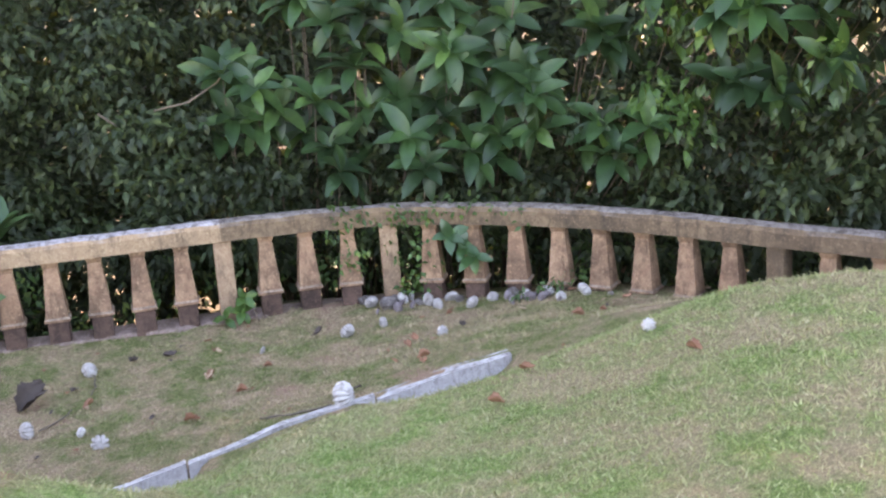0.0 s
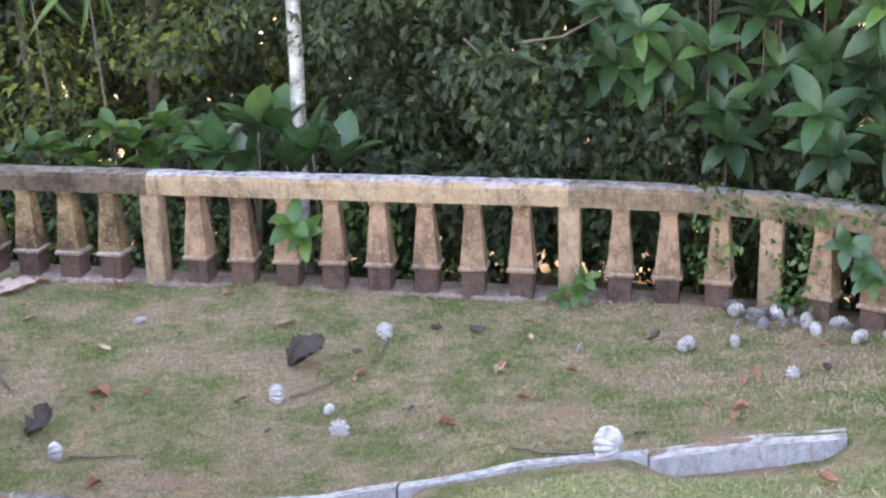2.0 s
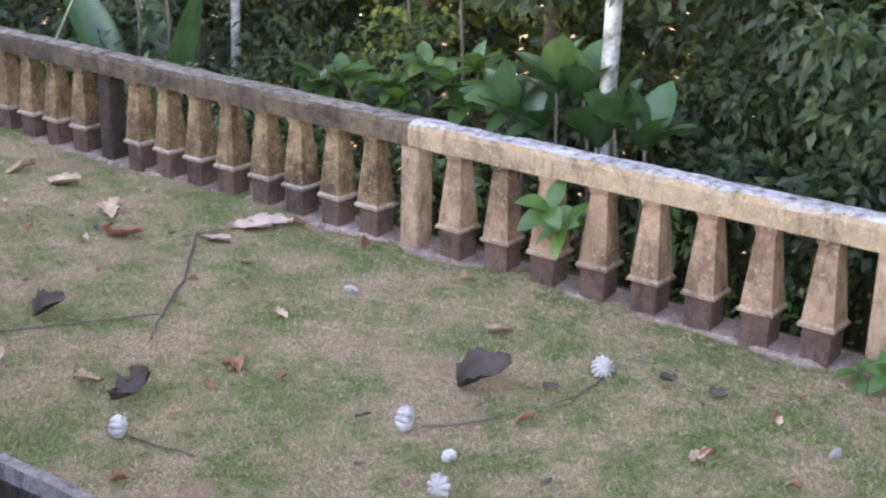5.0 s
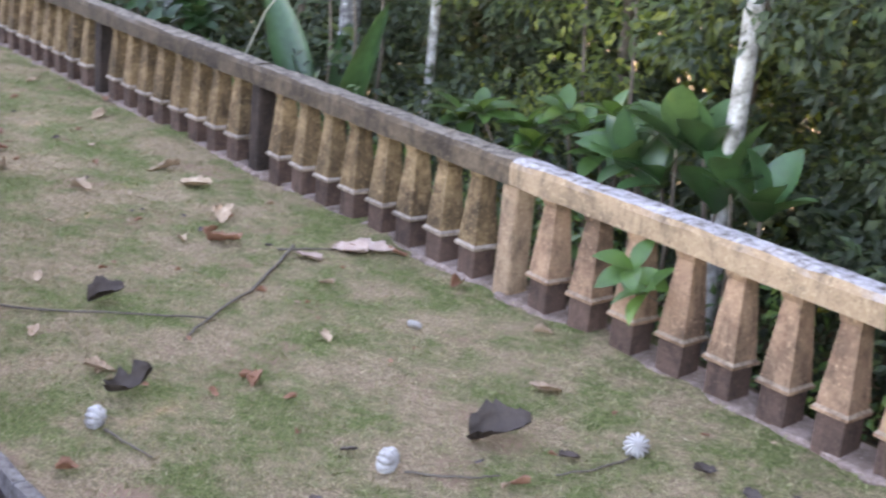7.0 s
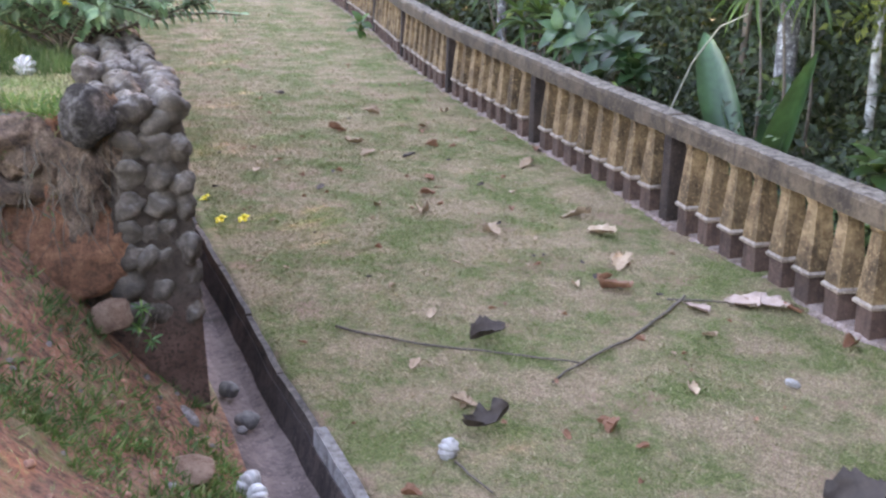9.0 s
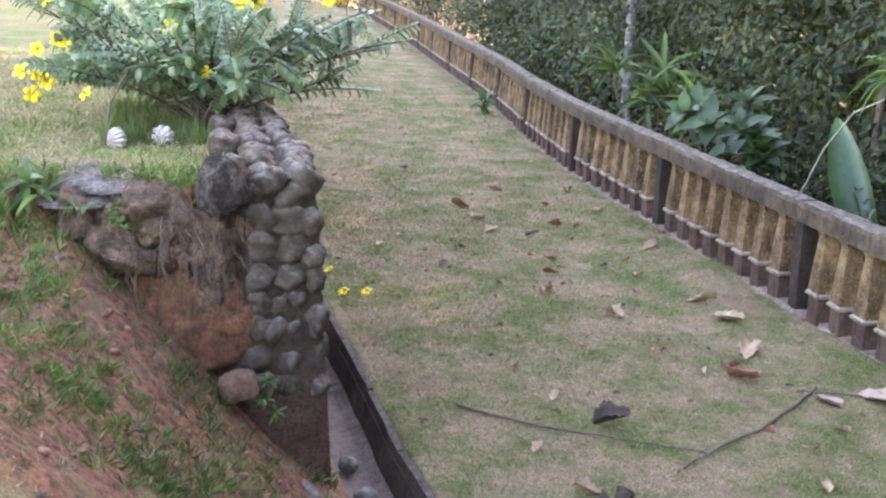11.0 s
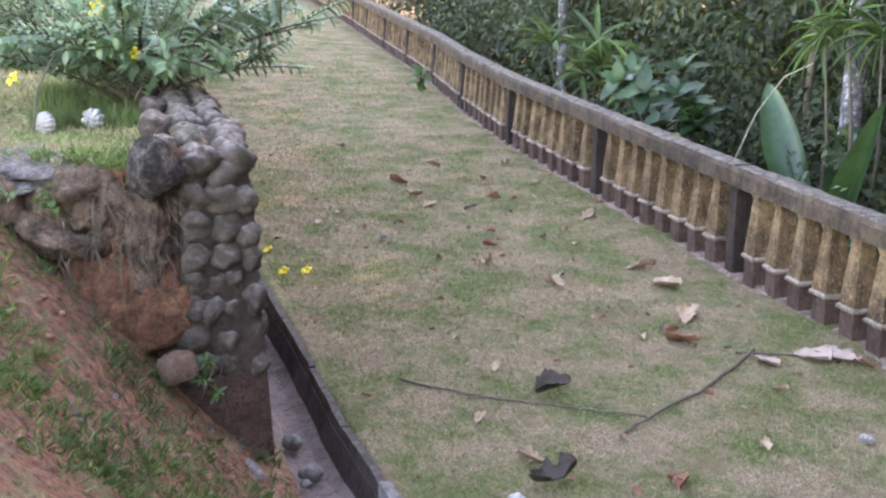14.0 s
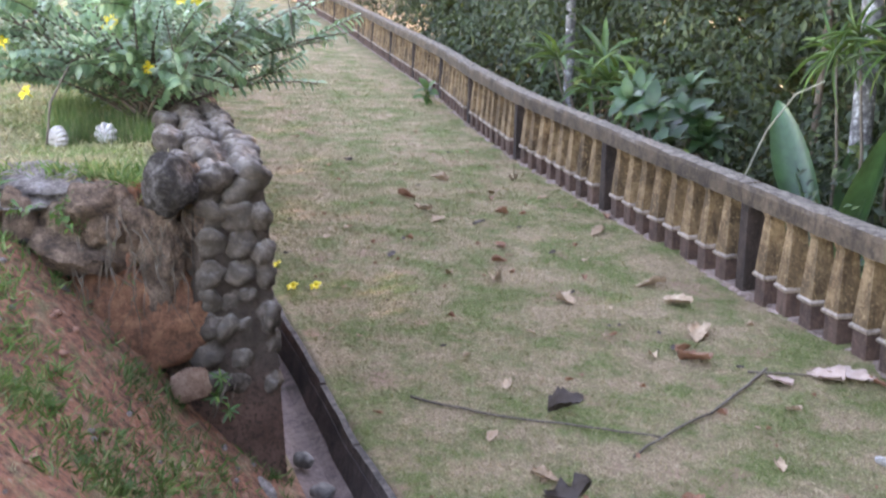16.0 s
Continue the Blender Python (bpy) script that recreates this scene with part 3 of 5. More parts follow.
def drain_strip(name, x0, x1, prof, mat, label="", n=None):
    """A strip along the drain line; prof: (offset from the line, height above the lawn)."""
    n = n or max(2, int((x1 - x0) / 0.08))
    bm = bmesh.new()
    rings = []
    for i in range(n + 1):
        x = x0 + (x1 - x0) * i / n
        y = float(drain_y(x))
        z = float(height(np.array([x]), np.array([y + 0.12]))[0])
        rings.append([bm.verts.new((x, y + o + 0.008 * noise.noise(Vector((x * 6, o * 9, q * 5))), z + q + 0.008 * noise.noise(Vector((x * 5, q * 9, 3))))) for o, q in prof])
    k = len(prof)
    for r0, r1 in zip(rings, rings[1:]):
        for j in range(k):
            bm.faces.new((r0[j], r1[j], r1[(j + 1) % k], r0[(j + 1) % k]))
    bm.faces.new(rings[0])
    bm.faces.new(rings[-1][::-1])
    part(name, bm, mat, drain, label)


EDGES = [-22, -18, -14, -11, -8.5, -7, -5.9, -4.9, -4.0, -3.2, -2.45, -1.75, -1.2, -0.42, 0.62, 1.42]
for x0, x1 in zip(EDGES, EDGES[1:]):
    tall = 0.035 + random.uniform(-0.012, 0.012)
    wide = 0.10 if x0 > 0 else 0.05 if x0 > -2.6 else 0.032
    tall -= 0.03 if x0 > 0.6 else 0.008 if x0 > -0.6 else 0
    drain_strip("kerb", x0 + 0.006, x1 - 0.006, [(wide, -0.2), (wide, tall), (0.0, tall), (-0.005, -0.05), (-0.03, -0.24)], M_SLAB if x0 > -1.3 else M_DRAIN if x0 > -2.6 else M_DRAIN_OLD)
    if x1 < -1:
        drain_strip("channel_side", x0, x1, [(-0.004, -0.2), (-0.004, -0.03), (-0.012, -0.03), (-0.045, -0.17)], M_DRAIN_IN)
drain_strip("channel_floor", -22, -0.7, [(-0.02, -0.2), (-0.02, -0.14), (-0.1, -0.17), (-0.2, -0.165), (-0.31, -0.12), (-0.31, -0.2)], M_DRAIN_FLOOR, "stained channel floor")


# ---------------------------------------------------------------- stone retaining wall
wall = thing("stone_wall", pose(0, 0, 0), "grey cobblestone retaining wall with a broken end", "stone wall")
bm = bmesh.new()
n = 60
rings = []
for i in range(n + 1):
    x = WALL_END - 0.024 - (19.0 * (i / n) ** 2)
    o = 0.012 * math.sin(i * 3.1)
    lean = 0.03
    rings.append([bm.verts.new(c) for c in ((x + 0.0, WALL_N + 0.04 + o, -0.2), (x, WALL_N - 0.0 + o, 0.5), (x - lean * (i == 0), WALL_N - 0.06 + o, WALL_TOP - 0.06), (x - lean * (i == 0), WALL_N - 0.10, WALL_TOP - 0.015 + o),
                                           (x - lean * (i == 0), WALL_S + 0.05, WALL_TOP - 0.015), (x, WALL_S, 1.2), (x, WALL_S - 0.03, -0.2))])
for r0, r1 in zip(rings, rings[1:]):
    for k in range(6):
        bm.faces.new((r0[k], r0[k + 1], r1[k + 1], r1[k]))
bm.faces.new(rings[0])
bm.faces.new(rings[-1][::-1])
bmesh.ops.subdivide_edges(bm, edges=[e for e in bm.edges if e.calc_length() < 1.6], cuts=3, use_grid_fill=True)
for vtx in bm.verts:
    vtx.co += noise.noise_vector(vtx.co * 7) * 0.012
part("core", bm, M_MORTAR, wall, "crumbling brown mortar", True)


def pebble_mesh(seed, squash=(1, 1, 1), rough=0.12, sub=2, mat=None):
    bm = bmesh.new()
    bmesh.ops.create_icosphere(bm, subdivisions=sub, radius=1)
    for v in bm.verts:
        k = 1 + rough * noise.noise(v.co * 1.3 + Vector((seed * 7.1, 0, 0))) * 2 + 0.4 * rough * noise.noise(v.co * 3.1 + Vector((0, seed * 5.3, 0)))
        c = v.co * k
        v.co = Vector((c.x * squash[0], c.y * squash[1], c.z * squash[2]))
    return bm_mesh("stone", bm, mat or M_STONE, True)


PEBBLES = [pebble_mesh(s, rough=0.22, sub=3) for s in range(6)]


def stone(p, r, parent=wall):
    m = Matrix.LocRotScale(p, Euler((random.uniform(-0.25, 0.25), random.uniform(-0.25, 0.25), random.uniform(0, 0.4))), r)
    put("stone", random.choice(PEBBLES), parent, m)


# end face: courses of two or three stones
z = 0.50
while z < WALL_TOP - 0.03:
    cols = 2 if random.random() < 0.75 else 3
    rz = 0.062
    for c in range(cols):
        y = WALL_N - 0.065 + (WALL_S - WALL_N + 0.10) * (c + 0.5) / cols + random.uniform(-0.012, 0.012) - 0.02
        stone((WALL_END - 0.08 + random.uniform(-0.012, 0.012), y, z + random.uniform(-0.015, 0.015)), (0.075, 0.16 / cols * random.uniform(1.0, 1.22), rz * random.uniform(0.95, 1.2)))
    z += rz * 1.85
# top and lawn side
x = WALL_END - 0.06
while x > -6.2:
    for c in range(3 if random.random() < 0.4 else 2):
        y = WALL_N - 0.10 - 0.135 * c + random.uniform(-0.02, 0.02)
        stone((x + random.uniform(-0.03, 0.03), y, WALL_TOP - 0.03 + random.uniform(-0.015, 0.015)), (random.uniform(0.07, 0.095), random.uniform(0.06, 0.075), random.uniform(0.05, 0.065)))
    for zz in np.arange(0.5, 1.32, 0.14):
        if x > -4.6:
            stone((x + random.uniform(-0.03, 0.03), WALL_N - 0.022 - 0.06 * (zz - 0.4), zz + random.uniform(-0.03, 0.03)), (random.uniform(0.065, 0.085), 0.05, random.uniform(0.055, 0.072)))
    x -= 0.15
x = -6.3
bm = bmesh.new()
while x > -21:
    for y in (WALL_N - 0.1, WALL_N - 0.24):
        n0 = len(bm.verts)
        bmesh.ops.create_icosphere(bm, subdivisions=1, radius=0.085, matrix=Matrix.Translation((x, y, WALL_TOP)))
    x -= 0.17
tagged(part("stones", bm, M_STONE, wall, "", True), kind="stuff")

# ---------------------------------------------------------------- broken bank beside the wall end
def rock(name, p, r, seed, mat, label, rot=(0, 0, 0), rough=0.22, sub=5, cut=None):
    bm = bmesh.new()
    bmesh.ops.create_icosphere(bm, subdivisions=sub, radius=1)
    for v in bm.verts:
        q = v.co + Vector((seed * 3.3, seed * 1.7, 0))
        k = 1 + rough * noise.noise(q * 1.1) * 1.6 + rough * 0.7 * (0.5 - abs(noise.noise(q * 2.3))) + rough * 0.45 * (0.5 - abs(noise.noise(q * 5))) + rough * 0.25 * noise.noise(q * 11)
        v.co *= k
        if cut is not None:
            d = v.co.dot(cut[0])
            if d > cut[1]:
                v.co -= cut[0] * (d - cut[1]) * 0.55
    ob = new(name, bm_mesh(name, bm, mat, True))
    ob.matrix_basis = Matrix.LocRotScale(p, Euler([radians(a) for a in rot]), r)
    return tagged(ob, label, "rock")


rock("boulder", (-2.72, -3.875, 1.325), (0.10, 0.10, 0.115), 1, M_ROCK, "dark rounded boulder perched beside the wall end", (0, 8, 0), 0.16)
rock("boulder", (-2.91, -4.03, 0.76), (0.25, 0.33, 0.23), 2, M_REDROCK, "broken orange-red rock face in the eroded bank", (14, 10, 0), 0.2, cut=(Vector((0.94, 0.2, 0.28)).normalized(), 0.62))
rock("boulder", (-2.93, -4.22, 1.02), (0.20, 0.24, 0.095), 3, M_EARTHROCK, "grey-brown rock bulging out of the eroded bank", (-18, 0, 0), 0.28)
rock("rock_stub", (-2.72, -4.33, 0.91), (0.05, 0.065, 0.05), 4, M_ROCKPALE, "pale broken stone end in the bank", (0, 0, 0), 0.12, cut=(Vector((1, 0, 0)), 0.5))
rock("rock_slab", (-3.16, -4.40, 1.262), (0.26, 0.24, 0.045), 5, M_ROCKPALE, "flat grey rock slab along the terrace edge", (4, 5, 8), 0.34)
rock("boulder", (-3.10, -4.38, 1.13), (0.22, 0.28, 0.13), 6, M_ROCK, "dark rock under the terrace edge", (10, 0, 0), 0.3)
rock("boulder", (-2.99, -4.07, 1.10), (0.17, 0.19, 0.15), 7, M_EARTHROCK, "dark earthy rock beside the wall", (0, 20, 0), 0.3)
bm = bmesh.new()
loft(bm, [(-0.07, 0.022, 0.055), (-0.055, 0.025, 0.075), (0.03, 0.024, 0.078), (0.055, 0.018, 0.05)])
bmesh.ops.bevel(bm, geom=bm.edges[:], offset=0.009, segments=2, affect="EDGES")
bmesh.ops.subdivide_edges(bm, edges=bm.edges[:], cuts=1)
for vtx in bm.verts:
    vtx.co += noise.noise_vector(vtx.co * 22) * 0.008
ob = new("rock_flake", bm_mesh("rock_flake", bm, M_TANROCK, True))
ob.matrix_basis = pose(-2.63, -3.82, 0.55, 12, -14, 8)
tagged(ob, "flat tan stone chip wedged in the bank", "rock")
rock("boulder", (-2.87, -3.85, 1.0), (0.12, 0.10, 0.26), 9, M_EARTHROCK, "lump of crumbling earth against the wall", (0, 0, 0), 0.6)
rock("boulder", (-2.86, -3.80, 0.62), (0.10, 0.07, 0.22), 10, M_EARTHROCK, "lump of crumbling earth against the wall", (0, 0, 0), 0.55)
rock("rock_flake", (-2.50, -3.54, h1(-2.50, -3.54) + 0.012), (0.085, 0.025, 0.012), 11, M_ROCKPALE, "thin pale stone flake on the bank", (0, 10, 15), 0.1, 3)
rock("boulder", (-2.87, -4.04, 1.10), (0.12, 0.12, 0.16), 12, M_EARTHROCK, "dark earthy rock beside the wall", (0, 20, 30), 0.3)
rock("boulder", (-2.86, -4.14, 1.20), (0.12, 0.13, 0.10), 13, M_EARTHROCK, "dark earthy rock under the terrace edge", (0, 20, 60), 0.3)
for k in range(20):
    y = random.uniform(-4.62, -3.82)
    rr = random.uniform(0.045, 0.10)
    rock("boulder", (-2.93 + random.uniform(-0.04, 0.05), y, random.uniform(0.82, 1.2)), (rr, rr * random.uniform(0.9, 1.5), rr * random.uniform(0.6, 1.0)), 30 + k, random.choice((M_EARTHROCK, M_EARTHROCK, M_ROCK, M_REDROCK)), "small rough rock stuck in the eroded bank", (20 * k, 0, 50 * k), 0.32, 3)
for k in range(26):
    x, y = random.uniform(-2.6, -0.9), random.uniform(-4.7, -3.55)
    rr = random.uniform(0.006, 0.014)
    rock("clod", (x, y, h1(x, y) + rr * 0.4), (rr, rr * 0.8, rr * 0.7), k, random.choice((M_EARTHROCK, M_EARTHROCK, M_ROCKPALE)), "small clod of red earth on the bank", (0, 0, 40 * k), 0.25, 2)

roots = thing("hanging_roots", pose(0, 0, 0), "thin dry roots hanging over the eroded bank", "roots")
for k in range(34):
    y0 = random.uniform(-4.24, -3.78)
    z0 = random.uniform(0.95, 1.25)
    pts = [Vector((-2.72 + random.uniform(-0.03, 0.03), y0, z0))]
    for j in range(5):
        pts.append(pts[-1] + Vector((random.uniform(-0.002, 0.02), random.uniform(-0.028, 0.028) + 0.02 * math.sin(k * 1.7), -random.uniform(0.02, 0.075))))
    bm = bmesh.new()
    tube(bm, pts, [0.0026, 0.0023, 0.002, 0.0018, 0.0014, 0.0009], 5)
    part("root", bm, M_TWIG, roots, "", True)

# ---------------------------------------------------------------- foliage
def small_leaf():
    v = np.array([(0, 0, 0), (-0.26, 0.42, 0.07), (0.26, 0.42, 0.07), (0, 1.0, -0.12), (0, 0.5, 0.0)])
    f = np.array([(0, 4, 3, 1), (0, 2, 3, 4)])
    return v, f


def long_leaf(segments=6, width=0.2, droop=0.35, fold=0.12, wave=0.0):
    v, f = [], []
    for i in range(segments + 1):
        t = i / segments
        w = width * (math.sin(math.pi * min(1, t * 0.94 + 0.03)) ** 0.75) * (1.0 if t < 0.55 else 1.0 - 0.25 * (t - 0.55))
        if i == segments:
            w = 0.004
        z = -droop * t * t
        y = t * (1 - 0.25 * droop * t)
        wv = wave * math.sin(i * 2.2)
        v += [(-w, y, z + fold * w / width * 0.35 + wv), (0, y, z), (w, y, z + fold * w / width * 0.35 - wv)]
    for i in range(segments):
        a = 3 * i
        f += [(a, a + 1, a + 4, a + 3), (a + 1, a + 2, a + 5, a + 4)]
    return np.array(v), np.array(f)


def frames_from(d, up):
    d = d / np.linalg.norm(d, axis=1, keepdims=True)
    s = np.cross(d, up)
    s /= np.linalg.norm(s, axis=1, keepdims=True) + 1e-9
    nn = np.cross(s, d)
    return np.stack([s, d, nn], axis=2)


def scatter(template, pos, d, up, size):
    """One mesh of many leaves: template copied to pos, its long axis along d, its face towards up."""
    v, f = template
    m = frames_from(d, up) * np.asarray(size).reshape(-1, 1, 1)
    out = np.einsum("nij,kj->nki", m, v) + pos[:, None, :]
    faces = (f[None] + (np.arange(len(pos)) * len(v))[:, None, None]).reshape(-1, f.shape[1])
    return out.reshape(-1, 3), faces


def leaf_cloud(name, centres, radii, per, size, mat, label, category, template=None, droop=0.5, kind="stuff", parent=None):
    """Clumps of leaves: each clump a shell of leaves that hang outwards and down."""
    c = np.repeat(np.asarray(centres, float), per, axis=0)
    r = np.repeat(np.asarray(radii, float), per, axis=0)
    n = len(c)
    g = rng.normal(size=(n, 3))
    g /= np.linalg.norm(g, axis=1, keepdims=True)
    g *= (rng.random((n, 1)) ** 0.45)
    pos = c + g * r
    d = g * 0.9 + rng.normal(size=(n, 3)) * 0.55 + np.array([0, -0.25, -droop])
    up = rng.normal(size=(n, 3)) * 0.5 + np.array([0, -0.45, 0.9])
    v, f = scatter(template or small_leaf(), pos, d, up, rng.uniform(size * 0.6, size * 1.35, n))
    ob = put(name, mesh_from(name, v, f, mat), parent)
    if parent is None:
        tagged(ob, label, category, kind=kind)
    return ob


def hedge_centres(n, x0, x1, depth0, depth1, z0, z1):
    x = rng.uniform(x0, x1, n)
    dep = depth0 + (depth1 - depth0) * rng.random(n) ** 0.8
    z = rng.uniform(z0, z1, n)
    return np.stack([x, rail_y(x) + dep, z + 0.15 * dep - 0.15], 1)


# undergrowth behind the rail
c = hedge_centres(430, -1.7, 6.5, 0.42, 3.0, 0.0, 3.6)
c = np.concatenate([c, hedge_centres(150, 2.5, 9, 0.5, 2.6, 0.4, 3.8), hedge_centres(60, -3.4, -1.7, 1.2, 3.0, 0.0, 3.6)])
leaf_cloud("undergrowth", c, np.tile((0.36, 0.30, 0.17), (len(c), 1)), 120, 0.088, M_LEAF_SMALL, "dense dark green small-leaved undergrowth behind the balustrade", "undergrowth")
c = hedge_centres(170, -11.5, -5.6, 1.5, 4.4, -0.6, 4.6)
leaf_cloud("undergrowth", c, np.tile((0.42, 0.36, 0.2), (len(c), 1)), 110, 0.10, M_LEAF_SMALL, "dark green undergrowth among thin trunks", "undergrowth")
# these clumps take the leaf colour with painted backlight
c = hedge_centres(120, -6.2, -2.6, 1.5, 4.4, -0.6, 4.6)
leaf_cloud("undergrowth", c, np.tile((0.42, 0.36, 0.2), (len(c), 1)), 105, 0.085, M_LEAF_BACKLIT, "loose green undergrowth among thin trunks, sun glow put into its colour", "undergrowth")
# the second batch is added across the far end to hide sunlit ground
c = np.concatenate([hedge_centres(440, -50, -11.0, 0.6, 3.6, -0.2, 3.4), np.stack([rng.uniform(-50, -45, 220), rng.uniform(-9, 4, 220), rng.uniform(-0.2, 3.4, 220)], 1)])
leaf_cloud("undergrowth", c, np.tile((0.6, 0.5, 0.4), (len(c), 1)), 110, 0.10, M_LEAF_SMALL, "dark green hedge behind the far balustrade, with added clumps closing the lawn end", "undergrowth")
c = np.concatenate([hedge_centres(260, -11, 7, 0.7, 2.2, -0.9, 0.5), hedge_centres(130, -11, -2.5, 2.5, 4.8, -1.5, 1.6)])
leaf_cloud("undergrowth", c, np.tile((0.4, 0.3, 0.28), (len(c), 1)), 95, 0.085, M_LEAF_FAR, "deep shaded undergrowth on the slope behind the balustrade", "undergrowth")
c = np.array([(-1.95 + rng.uniform(-0.35, 0.35), 0.6 + rng.uniform(-0.1, 0.15), zz) for zz in np.linspace(1.5, 2.6, 14)])
leaf_cloud("hanging_vine", c, np.tile((0.2, 0.12, 0.16), (len(c), 1)), 60, 0.07, M_LEAF_SMALL, "leafy vine hanging over the pale trunk", "vine")
c = hedge_centres(46, 2.9, 5.8, 0.15, 0.6, 1.35, 2.7)
leaf_cloud("hanging_foliage", c, np.tile((0.26, 0.2, 0.22), (len(c), 1)), 55, 0.10, M_LEAF_FRESH, "light green drooping foliage over the balustrade", "foliage", droop=0.9)
kept_state = rng.bit_generator.state
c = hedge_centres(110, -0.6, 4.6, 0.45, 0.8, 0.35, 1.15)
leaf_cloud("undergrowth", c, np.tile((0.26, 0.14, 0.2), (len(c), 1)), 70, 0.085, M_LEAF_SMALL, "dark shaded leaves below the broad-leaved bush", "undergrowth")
rng.bit_generator.state = kept_state
c = hedge_centres(110, -1.9, 1.0, 1.4, 3.2, 0.0, 3.2)
leaf_cloud("undergrowth", c, np.tile((0.36, 0.3, 0.2), (len(c), 1)), 100, 0.088, M_LEAF_SMALL, "dark small-leaved thicket behind the cream balustrade", "undergrowth")
# low growth just behind the balusters
c = hedge_centres(150, -9, 5, 0.3, 0.8, -0.1, 0.45)
leaf_cloud("ground_cover", c, np.tile((0.22, 0.15, 0.16), (len(c), 1)), 26, 0.07, M_LEAF_FRESH, "fresh green low plants at the balustrade foot", "ground cover")
# forest beyond; its unseen upper part is added to block the low sun
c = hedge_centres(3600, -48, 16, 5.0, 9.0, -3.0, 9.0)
leaf_cloud("forest", c, np.tile((0.85, 0.6, 0.7), (len(c), 1)), 44, 0.30, M_LEAF_FAR, "tropical forest in the background, raised out of view to block the sun", "forest")
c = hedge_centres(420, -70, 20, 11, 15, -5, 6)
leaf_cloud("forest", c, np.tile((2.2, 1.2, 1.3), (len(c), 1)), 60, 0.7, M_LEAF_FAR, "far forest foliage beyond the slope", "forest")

BIG = long_leaf(6, 0.19, 0.35, 0.25)
OVAL = long_leaf(6, 0.26, 0.4, 0.25)
UPRIGHT = long_leaf(7, 0.24, 0.16, 0.3)


def rosette(p, n, length, face=(0, -0.5, 0.8), spread_deg=70):
    """Positions and directions of n leaves that radiate from the shoot tip p."""
    face = np.array(face, float)
    face /= np.linalg.norm(face)
    a = np.cross(face, (0.3, 0.2, 1.0))
    a /= np.linalg.norm(a)
    b = np.cross(face, a)
    k = np.arange(n)
    ang = k * 2.39996 + rng.random() * 6
    tilt = np.radians(18 + (spread_deg - 18) * (k + 1) / n + rng.normal(size=n) * 8)
    d = face * np.cos(tilt)[:, None] + (a * np.cos(ang)[:, None] + b * np.sin(ang)[:, None]) * np.sin(tilt)[:, None]
    up = face + 0.4 * rng.normal(size=(n, 3)) * 0.4 + np.array([0, 0, 0.5])
    pos = np.tile(np.array(p, float), (n, 1)) - face * (0.10 * length * k / n)[:, None]
    return pos, d, up, rng.uniform(0.75, 1.15, n) * length


def shrub(name, base, tips, length, n, mat, template, label, category, face=(0, -0.5, 0.8), stem_mat=None, spread_deg=75, stem_r=0.018):
    ob = thing(name, pose(*base), label, category)
    origin = np.array(base)
    bm = bmesh.new()
    for tip in tips:
        tip = np.array(tip, float)
        foot = origin + np.array([(tip[0] - origin[0]) * 0.96 + rng.uniform(-0.1, 0.1), (tip[1] - origin[1]) * 0.15, 0])
        mid = foot * 0.5 + tip * 0.5 + np.array([0, 0.06, 0.1])
        tube(bm, [Vector(foot - origin), Vector(mid - origin), Vector(tip - origin)], [stem_r, stem_r * 0.75, stem_r * 0.45], 6)
    part("stem", bm, stem_mat or M_TWIG, ob, "", True)
    P, D, U, S = [], [], [], []
    for tip in tips:
        q, d, u, s = rosette(np.array(tip) - origin, n, length, np.array(face) + rng.normal(size=3) * 0.25, spread_deg)
        P.append(q), D.append(d), U.append(u), S.append(s)
    v, f = scatter(template, np.concatenate(P), np.concatenate(D), np.concatenate(U), np.concatenate(S))
    put("leaves", mesh_from("leaves", v, f, mat, True), ob)
    return ob


# the great broad-leaved bush leaning over the rail
tips = []
for k in range(120):
    x = rng.uniform(0.1, 4.4)
    zc = rng.uniform(0.95, 2.6)
    if (x < 0.7 and (zc < 1.15 or zc > 1.75)) or (x > 2.9 and zc < 1.3):
        continue
    tips.append((x, float(rail_y(x)) + rng.uniform(0.1, 0.65) + 0.12 * (zc - 0.9), zc))
shrub("broadleaf_bush", (2.0, 1.1, -0.5), tips, 0.30, 8, M_LEAF_BIG, BIG, "large glossy broad-leaved bush leaning over the balustrade", "bush", face=(0, -0.75, 0.6), spread_deg=88, stem_r=0.008, stem_mat=M_BARK_DARK)
tips = [(x, 0.45 + 0.2 * rng.random(), z) for x, z in ((-2.14, 0.90), (-2.0, 0.88), (-2.4, 0.74), (-1.78, 0.76), (-1.6, 0.66), (-2.25, 0.66), (-1.9, 0.62))]
shrub("broadleaf_plant", (-2.1, 0.6, -0.25), tips, 0.36, 7, M_LEAF_MID, UPRIGHT, "green broad-leaved plant with upright leaves behind the cream rail", "plant", face=(0, -0.25, 1.0), spread_deg=52)
tips = [(x, 0.55 + 0.4 * rng.random(), z) for x, z in ((-2.65, 0.80), (-2.8, 0.72), (-3.0, 0.82), (-3.2, 0.70), (-3.4, 0.78), (-3.6, 0.64), (-3.85, 0.70), (-2.7, 0.6), (-4.1, 0.60), (-3.1, 0.58), (-3.5, 0.55))]
shrub("leafy_plant", (-3.4, 1.1, -0.4), tips, 0.22, 10, M_LEAF_FRESH, OVAL, "light green leafy plant behind the dark rail", "plant", face=(0, -0.3, 0.9))
tips = [(-9.1 + rng.uniform(-0.55, 0.55), 1.0 + rng.uniform(-0.3, 0.5), rng.uniform(0.3, 0.95)) for k in range(16)]
